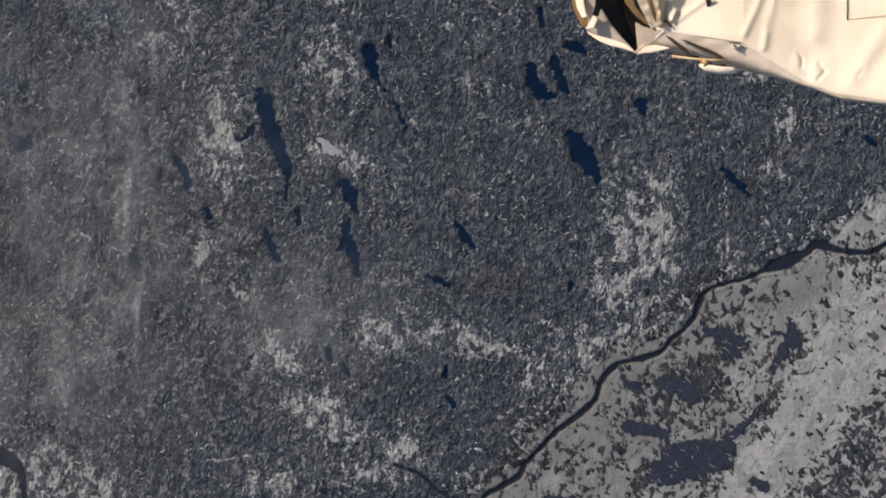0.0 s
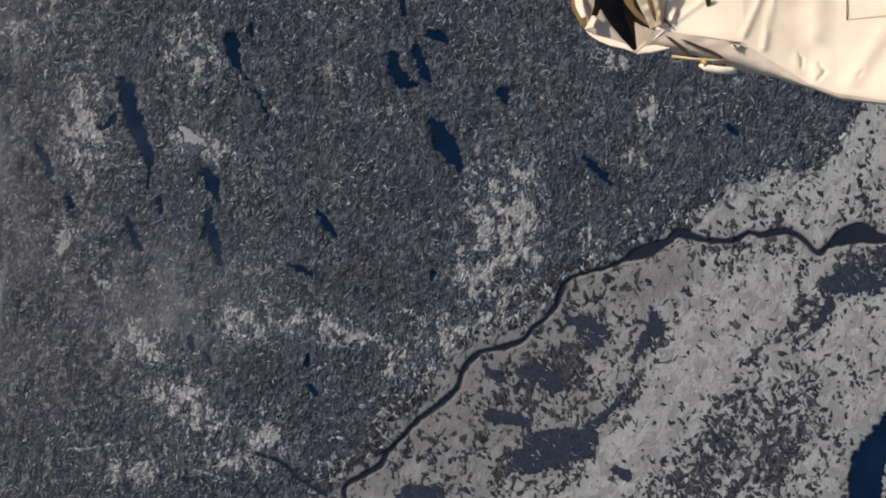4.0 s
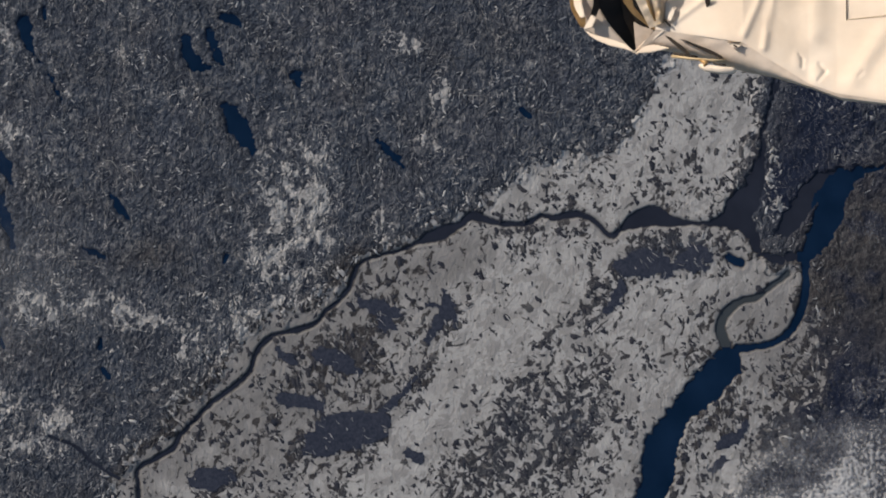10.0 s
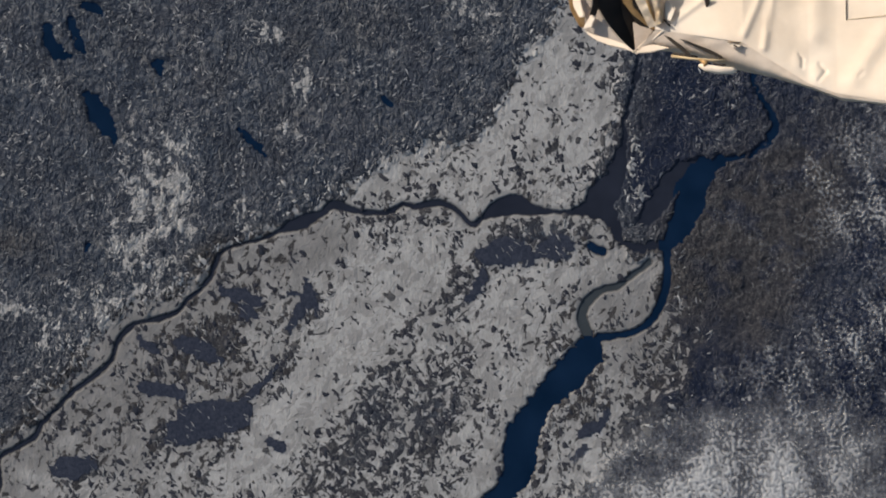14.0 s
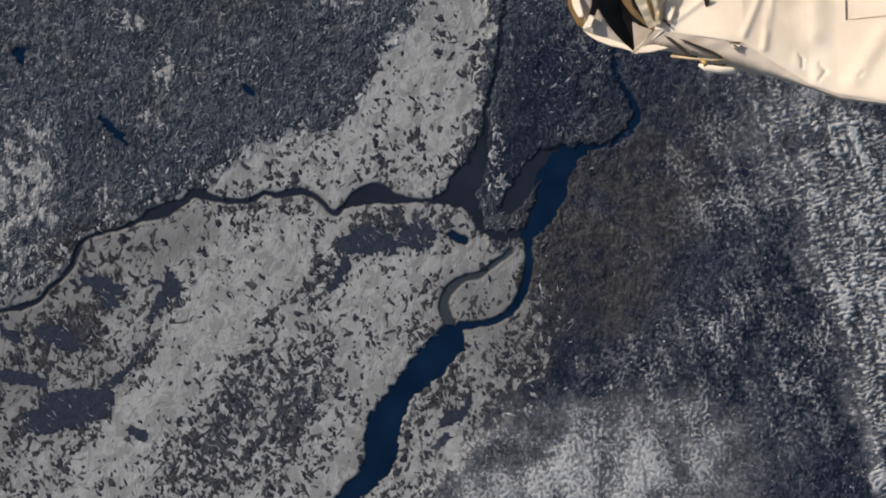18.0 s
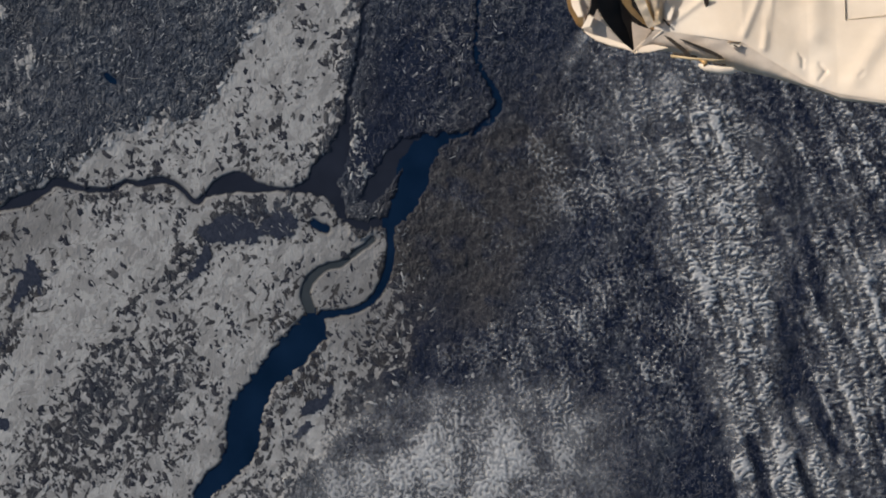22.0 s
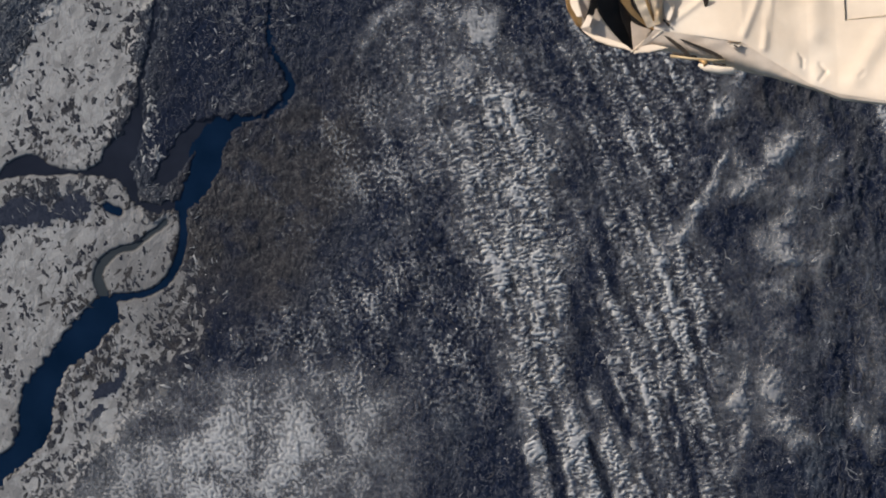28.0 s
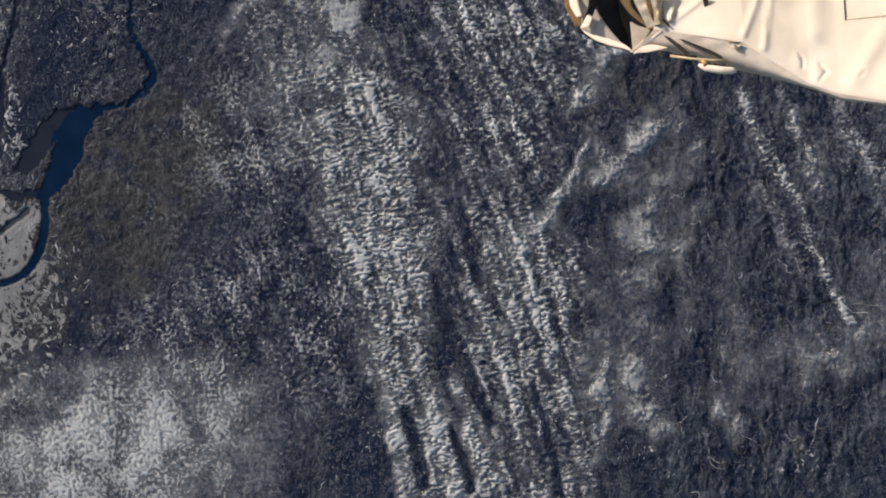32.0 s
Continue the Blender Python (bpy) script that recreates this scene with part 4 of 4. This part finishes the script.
def plate(name, corners, z0, tilt, thick, mat, parent=None, label="", bevel=0.006, mid=None):
    """A flat sheet with a rounded rim, tilted by a rise to the right and a rise downward."""
    bm = bmesh.new()
    cx, cy = mid or (sum(c[0] for c in corners) / len(corners), sum(c[1] for c in corners) / len(corners))
    top = [bm.verts.new(at_craft(x, y, z0 + PIX * (tilt[0] * (x - cx) + tilt[1] * (y - cy)))) for x, y in corners]
    face = bm.faces.new(top)
    face.normal_update()
    if face.normal.z < 0:
        face.normal_flip()
    ret = bmesh.ops.extrude_face_region(bm, geom=[face])
    low = [v for v in ret["geom"] if isinstance(v, bmesh.types.BMVert)]
    bmesh.ops.translate(bm, verts=low, vec=(0, 0, -thick))
    bmesh.ops.recalc_face_normals(bm, faces=bm.faces)
    bmesh.ops.bevel(bm, geom=list(bm.edges), offset=bevel, segments=2, affect="EDGES", clamp_overlap=True)
    return part(name, bm, mat, parent or craft, label)


def rod(name, points, radius, mat, parent=None, label="", sides=10):
    """A round bar through points of the craft plan (x, y, z)."""
    bm = bmesh.new()
    spots = [at_craft(*p) for p in points]
    rings = []
    for i, p in enumerate(spots):
        along = (spots[min(i + 1, len(spots) - 1)] - spots[max(i - 1, 0)]).normalized()
        side = along.cross(Vector((0.1, 0.2, 1))).normalized()
        up = side.cross(along)
        r = radius[i] if isinstance(radius, (list, tuple)) else radius
        rings.append([bm.verts.new(p + r * PIX * (math.cos(a) * side + math.sin(a) * up)) for a in [2 * math.pi * k / sides for k in range(sides)]])
    for a, b in zip(rings, rings[1:]):
        for k in range(sides):
            bm.faces.new((a[k], a[(k + 1) % sides], b[(k + 1) % sides], b[k]))
    bm.faces.new(rings[0][::-1]), bm.faces.new(rings[-1])
    for f in bm.faces:
        f.smooth = True
    bmesh.ops.recalc_face_normals(bm, faces=bm.faces)
    return part(name, bm, mat, parent or craft, label)


RIDGE = ([1160, 1240, 1315, 1350, 1430, 1480, 1568, 1760], [52, 64, 76, 99, 149, 167, 181, 192])
RIM = ([1160, 1200, 1240, 1300, 1370, 1440, 1490, 1568, 1760], [85, 91, 103, 121, 136, 158, 177, 186, 196])
RISE_X, RISE_Y = 0.30, 0.62


def ridge_z(x):
    return RISE_X * PIX * (x - 1300)


def fold(x, y, a, b, c, d, wide, tall):
    """A crease from (a, b) to (c, d)."""
    k = np.clip(((x - a) * (c - a) + (y - b) * (d - b)) / ((c - a)**2 + (d - b)**2), 0, 1)
    return tall * math.exp(-(math.hypot(x - a - k * (c - a), y - b - k * (d - b)) / wide)**2)


def blanket():
    """The cloth over the module's flank: slack, creased and dented."""
    bm = bmesh.new()
    rows = []
    for j in range(232):
        x = 1160 + 2.2 * j
        line = []
        yr = float(np.interp(x, *RIDGE))
        for i in range(96):
            s = i / 95
            y = yr - (1 - s)**1.25 * (yr + 150)
            z = ridge_z(x) - RISE_Y * PIX * (yr - y)
            z -= 0.014 * math.exp(-(yr - y) / 7.0)
            p = Vector((x / 70, y / 70, 0))
            z += 0.012 * noise.noise(p * 0.7) + 0.003 * noise.noise(p * 2.3 + Vector((5, 0, 0))) + 0.0008 * noise.noise(p * 6)
            z += fold(x, y, 1352, -20, 1318, 60, 7, 0.014) + fold(x, y, 1370, -20, 1352, 84, 7, 0.014) - fold(x, y, 1366, -20, 1360, 50, 5, 0.006)
            z += fold(x, y, 1255, -8, 1190, 40, 6, 0.014) + fold(x, y, 1560, 60, 1510, 140, 16, 0.02) + fold(x, y, 1450, -40, 1440, 60, 22, 0.02)
            z += fold(x, y, 1409, 104, 1412, 112, 9, 0.009) + fold(x, y, 1443, 124, 1446, 136, 12, 0.012) - fold(x, y, 1414, 97, 1420, 106, 3, 0.007) - fold(x, y, 1420, 106, 1419, 119, 3, 0.008) - fold(x, y, 1450, 115, 1460, 128, 3.5, 0.009) - fold(x, y, 1460, 128, 1448, 142, 3.5, 0.009) - fold(x, y, 1518, 136, 1526, 128, 3, 0.006)
            line.append(bm.verts.new(at_craft(x, y, z)))
        # tucked in under the ridge
        for y, z in ((yr + 0.8, ridge_z(x) - 0.022), (yr + 0.6, ridge_z(x) - 0.06)):
            line.append(bm.verts.new(at_craft(x, y, z)))
        rows.append(line)
    for a, b in zip(rows, rows[1:]):
        for i in range(len(a) - 1):
            f = bm.faces.new((a[i], a[i + 1], b[i + 1], b[i]))
            f.smooth = True
    bmesh.ops.recalc_face_normals(bm, faces=bm.faces)
    if sum(f.normal.z for f in bm.faces) < 0:
        bmesh.ops.reverse_faces(bm, faces=bm.faces)
    return part("blanket", bm, CLOTH, craft, "creased cream cloth blanket")


def flank():
    """The lower side panel, rounding away under the module."""
    bm = bmesh.new()
    rows = []
    for j in range(130):
        x = 1130 + 4.2 * j
        yr, ye = float(np.interp(x, *RIDGE)), float(np.interp(x, *RIM))
        if x < 1160:
            yr, ye = 52 + (1160 - x) * 1.1, 85 + (1160 - x) * 0.12
        line = []
        for i in range(16):
            s = i / 15
            wide = max(ye - yr, 3)
            y = yr + s * wide
            z = ridge_z(x) - 0.014 - PIX * wide * (0.10 * s + 0.55 * s**6)
            z += 0.006 * noise.noise(Vector((x / 40, y / 16, 3))) * (1 - s)
            line.append(bm.verts.new(at_craft(x, y, z)))
        line.append(bm.verts.new(at_craft(x, ye + 0.4, ridge_z(x) - 0.25)))
        line.append(bm.verts.new(at_craft(x, ye - 12, ridge_z(x) - 0.9)))
        rows.append(line)
    for a, b in zip(rows, rows[1:]):
        for i in range(len(a) - 1):
            f = bm.faces.new((a[i], a[i + 1], b[i + 1], b[i]))
            f.smooth = True
    bmesh.ops.recalc_face_normals(bm, faces=bm.faces)
    if sum(f.normal.z for f in bm.faces) < 0:
        bmesh.ops.reverse_faces(bm, faces=bm.faces)
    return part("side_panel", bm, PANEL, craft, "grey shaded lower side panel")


cover, side = blanket(), flank()
Z0 = ridge_z(1100)
# stowed fittings on the side panel; two thin brown plates paint the handrail's shadow
plate("rail_shadow", [(1176, 62), (1188, 66), (1212, 84), (1228, 102), (1218, 99), (1200, 84), (1186, 72)], ridge_z(1200) + 0.006, (0.30, -0.1), 0.012, BROWN, label="dark brown strip painting the handrail's shadow", bevel=0.002)
plate("rail_shadow", [(1203, 69), (1212, 70), (1262, 90), (1278, 99), (1282, 107), (1274, 108), (1270, 100), (1256, 95)], ridge_z(1245) + 0.006, (0.30, -0.1), 0.012, BROWN, label="dark brown strip painting the handrail's shadow", bevel=0.002)
rod("handrail", [(1189, 99, ridge_z(1190)), (1225, 104, ridge_z(1225) + 0.01), (1262, 107, ridge_z(1262) + 0.01), (1284, 108, ridge_z(1280))], 2.6, TAN, label="tan round handrail")
rod("lower_bar", [(1192, 94, ridge_z(1190) - 0.03), (1235, 101, ridge_z(1235) - 0.03)], 2.5, BROWN, label="dark lower bar")
rod("foot_pad", [(1238, 115, ridge_z(1240)), (1250, 120, ridge_z(1250) + 0.01), (1275, 124.5, ridge_z(1275) + 0.01), (1296, 125.5, ridge_z(1296)), (1303, 125, ridge_z(1300) - 0.01)], [3, 6.5, 7, 6.5, 3], CLOTH, label="rounded white foot pad", sides=14)
rod("clamp", [(1240, 106, ridge_z(1240) + 0.01), (1250, 112, ridge_z(1250) + 0.02), (1247, 118, ridge_z(1250) + 0.02)], [3, 5, 3], GOLD, label="gold clamp")
rod("clamp", [(1262, 112, ridge_z(1262) + 0.01), (1284, 116, ridge_z(1284) + 0.012)], 2.0, BROWN)
plate("latch", [(1287, 75), (1309, 76), (1312, 81), (1304, 86), (1296, 84)], ridge_z(1300) + 0.012, (0.3, 0.3), 0.02, CLOTH, label="small white latch", bevel=0.003)
rod("latch_pin", [(1288, 75, ridge_z(1288) + 0.016), (1311, 76, ridge_z(1311) + 0.016)], 1.1, BROWN)
rod("latch_pin", [(1299, 80, ridge_z(1299) + 0.02), (1304, 84, ridge_z(1304) + 0.02)], 1.6, BROWN)


def on_cover(x, y):
    yr = float(np.interp(x, *RIDGE))
    return ridge_z(x) - RISE_Y * PIX * (yr - y) + 0.010


rod("seam", [(1498.5, y, on_cover(1498.5, y) - 0.002) for y in (-30, -10, 10, 35)], 0.9, BROWN, label="dark stitched seam")
rod("seam", [(x, 35 - 0.11 * (x - 1498), on_cover(x, 35 - 0.11 * (x - 1498)) - 0.010) for x in (1498, 1520, 1545, 1575, 1610)], 0.6, TAN)
rod("seam", [(x, 11 - 0.04 * (x - 1265), on_cover(x, 11 - 0.04 * (x - 1265)) - 0.016) for x in (1200, 1230, 1265, 1300, 1345)], 0.6, TAN)
plate("hook", [(1246, -8), (1257, -8), (1257, 6), (1251, 15), (1249, 6)], on_cover(1250, 2) + 0.02, (0.1, -0.3), 0.02, BROWN, label="dark hook", bevel=0.002)

# the open end: painted inner shade, flaps and foil
# black plate added behind the end pieces so that gaps look dark
plate("gap_backing", [(1012, -60), (1040, 52), (1080, 76), (1124, 86), (1180, 84), (1200, 40), (1230, -60)], Z0 - 0.35, (0, 0), 0.3, BLACK, label="black backing added to fill gaps between the end pieces")
plate("lower_flap", [(1033, 51), (1043, 61), (1058, 71), (1080, 80), (1105, 86), (1124, 92), (1108, 78), (1080, 68), (1050, 60)], Z0 + 0.03, (0.38, 0.5), 0.02, CLOTH, label="sunlit white cloth flap")
plate("lower_flap", [(1126, 94), (1150, 93), (1178, 87), (1186, 84), (1160, 78), (1140, 80)], Z0 + 0.05, (0.30, 0.45), 0.02, CLOTH, label="sunlit white cloth flap")
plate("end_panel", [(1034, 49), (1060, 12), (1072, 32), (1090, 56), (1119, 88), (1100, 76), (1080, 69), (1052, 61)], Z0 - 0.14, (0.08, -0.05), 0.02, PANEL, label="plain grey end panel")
# a black and a brown plate paint the shade inside the hollow end
plate("inner_shade", [(1056, -40), (1104, -40), (1110, 10), (1124, 45), (1125, 91), (1100, 66), (1078, 38), (1060, 8)], Z0 - 0.10, (-0.3, -0.4), 0.02, BLACK, label="black plate painting the shade inside the open end")
plate("inner_shade", [(1100, -40), (1106, 5), (1122, 30), (1130, 44), (1126, 86), (1118, 60), (1104, 30), (1092, -40)], Z0 - 0.085, (-0.2, -0.3), 0.02, BROWN, label="dark brown edge of the painted inner shade")
plate("facet", [(1121, 36), (1134, 44), (1159, 52), (1146, 70), (1126, 91), (1123, 60)], Z0 - 0.07, (0.12, -0.05), 0.02, PANEL, label="pale folded facet")
plate("gold_strip", [(1099, -40), (1103, 2), (1120, 24), (1140, 40), (1158, 52), (1174, 54), (1158, 46), (1140, 31), (1122, 10), (1114, -40)], Z0 - 0.03, (0.1, -0.2), 0.02, GOLD, label="gold foil edge")


def bulge():
    """A rounded foil-covered fitting behind the gold edge."""
    bm = bmesh.new()
    rows = []
    for j in range(25):
        v = j / 24
        line = []
        for i in range(25):
            u = i / 24
            x = 1106 + 76 * u + v * (44 - 42 * u)
            y = -40 + 90 * v - 14 * u * v
            z = Z0 - 0.02 + 0.11 * math.sin(math.pi * u) + 0.02 * math.sin(9 * u + 2 * v) + 0.012 * noise.noise(Vector((x / 12, y / 12, 0)))
            line.append(bm.verts.new(at_craft(x, y, z)))
        rows.append(line)
    for a, b in zip(rows, rows[1:]):
        for i in range(24):
            f = bm.faces.new((a[i], a[i + 1], b[i + 1], b[i]))
            f.smooth = True
    bmesh.ops.recalc_face_normals(bm, faces=bm.faces)
    if sum(f.normal.z for f in bm.faces) < 0:
        bmesh.ops.reverse_faces(bm, faces=bm.faces)
    return part("end_fitting", bm, FITTING, craft, "rounded pale foil fitting")


FITTING = foil_material("pale_foil", (0.42, 0.30, 0.18), (0.70, 0.60, 0.48), 0.45, 0.25)
bulge()
rod("fitting_band", [(1138, -30, Z0 + 0.075), (1146, 0, Z0 + 0.08), (1154, 22, Z0 + 0.075), (1160, 36, Z0 + 0.06)], [3, 3, 3, 2], GOLD, label="brown band")
plate("corner_pad", [(1174, -2), (1190, 2), (1198, 18), (1192, 34), (1186, 42), (1178, 34), (1174, 16)], Z0 + 0.055, (0.30, 0.55), 0.03, CLOTH, label="white padded corner", bevel=0.012)
# small shadow below the corner pad, painted as a dark rod
rod("corner_shadow", [(1176, 34, Z0 + 0.075), (1182, 41, Z0 + 0.08), (1187, 46, Z0 + 0.085)], 1.8, BROWN)
rod("edge_bar", [(1126, 94, Z0 - 0.02), (1150, 75, Z0 + 0.02), (1175, 54, Z0 + 0.06)], 2.6, CLOTH, label="white edge bar")
rod("edge_bar", [(1121, 92, Z0 - 0.03), (1141, 74, Z0), (1164, 54, Z0 + 0.04)], 1.6, CLOTH)
# a dark rod stands in for the shaded gap between the bars
rod("edge_gap", [(1124, 93, Z0 - 0.03), (1147, 74, Z0), (1170, 54, Z0 + 0.04)], 1.4, BROWN, label="dark brown rod standing in for the gap between the bars")
plate("outer_strip", [(1001, -40), (1012, -40), (1022, 12), (1035, 48), (1026, 44), (1010, 14)], Z0 - 0.20, (-0.05, 0.1), 0.03, GOLD, label="brown shaded outer edge")
plate("white_strip", [(1009, -40), (1024, -40), (1031, 8), (1036, 28), (1027, 30), (1016, 10)], Z0 - 0.15, (0.35, 0.45), 0.02, CLOTH, label="sunlit white strip")
plate("gold_tab", [(1024, 26), (1036, 28), (1036, 48), (1030, 42)], Z0 - 0.15, (0.1, -0.2), 0.02, GOLD, label="small gold tab", bevel=0.004)
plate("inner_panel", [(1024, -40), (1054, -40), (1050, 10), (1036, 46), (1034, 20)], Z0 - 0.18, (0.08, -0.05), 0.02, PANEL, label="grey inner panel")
plate("bracket_and_shadow", [(1046, 24), (1056, 27), (1048, 47), (1032, 50)], Z0 - 0.10, (0.3, 0.35), 0.02, CLOTH, label="white bracket", bevel=0.004)
# the shadow above the white bracket, painted as a dark brown plate
plate("bracket_and_shadow", [(1052, -40), (1062, -40), (1062, 8), (1055, 27), (1045, 24), (1050, 6)], Z0 - 0.07, (-0.2, -0.3), 0.02, BROWN, label="dark brown plate painting the shadow above the bracket", bevel=0.004)
# the module's hull behind the cloth
plate("hull", [(1170, -160), (1740, -160), (1740, 180), (1568, 172), (1480, 160), (1400, 130), (1300, 100), (1180, 78)], Z0 - 0.75, (0.25, 0.3), 0.4, BLACK, label="dark hull under the blanket")
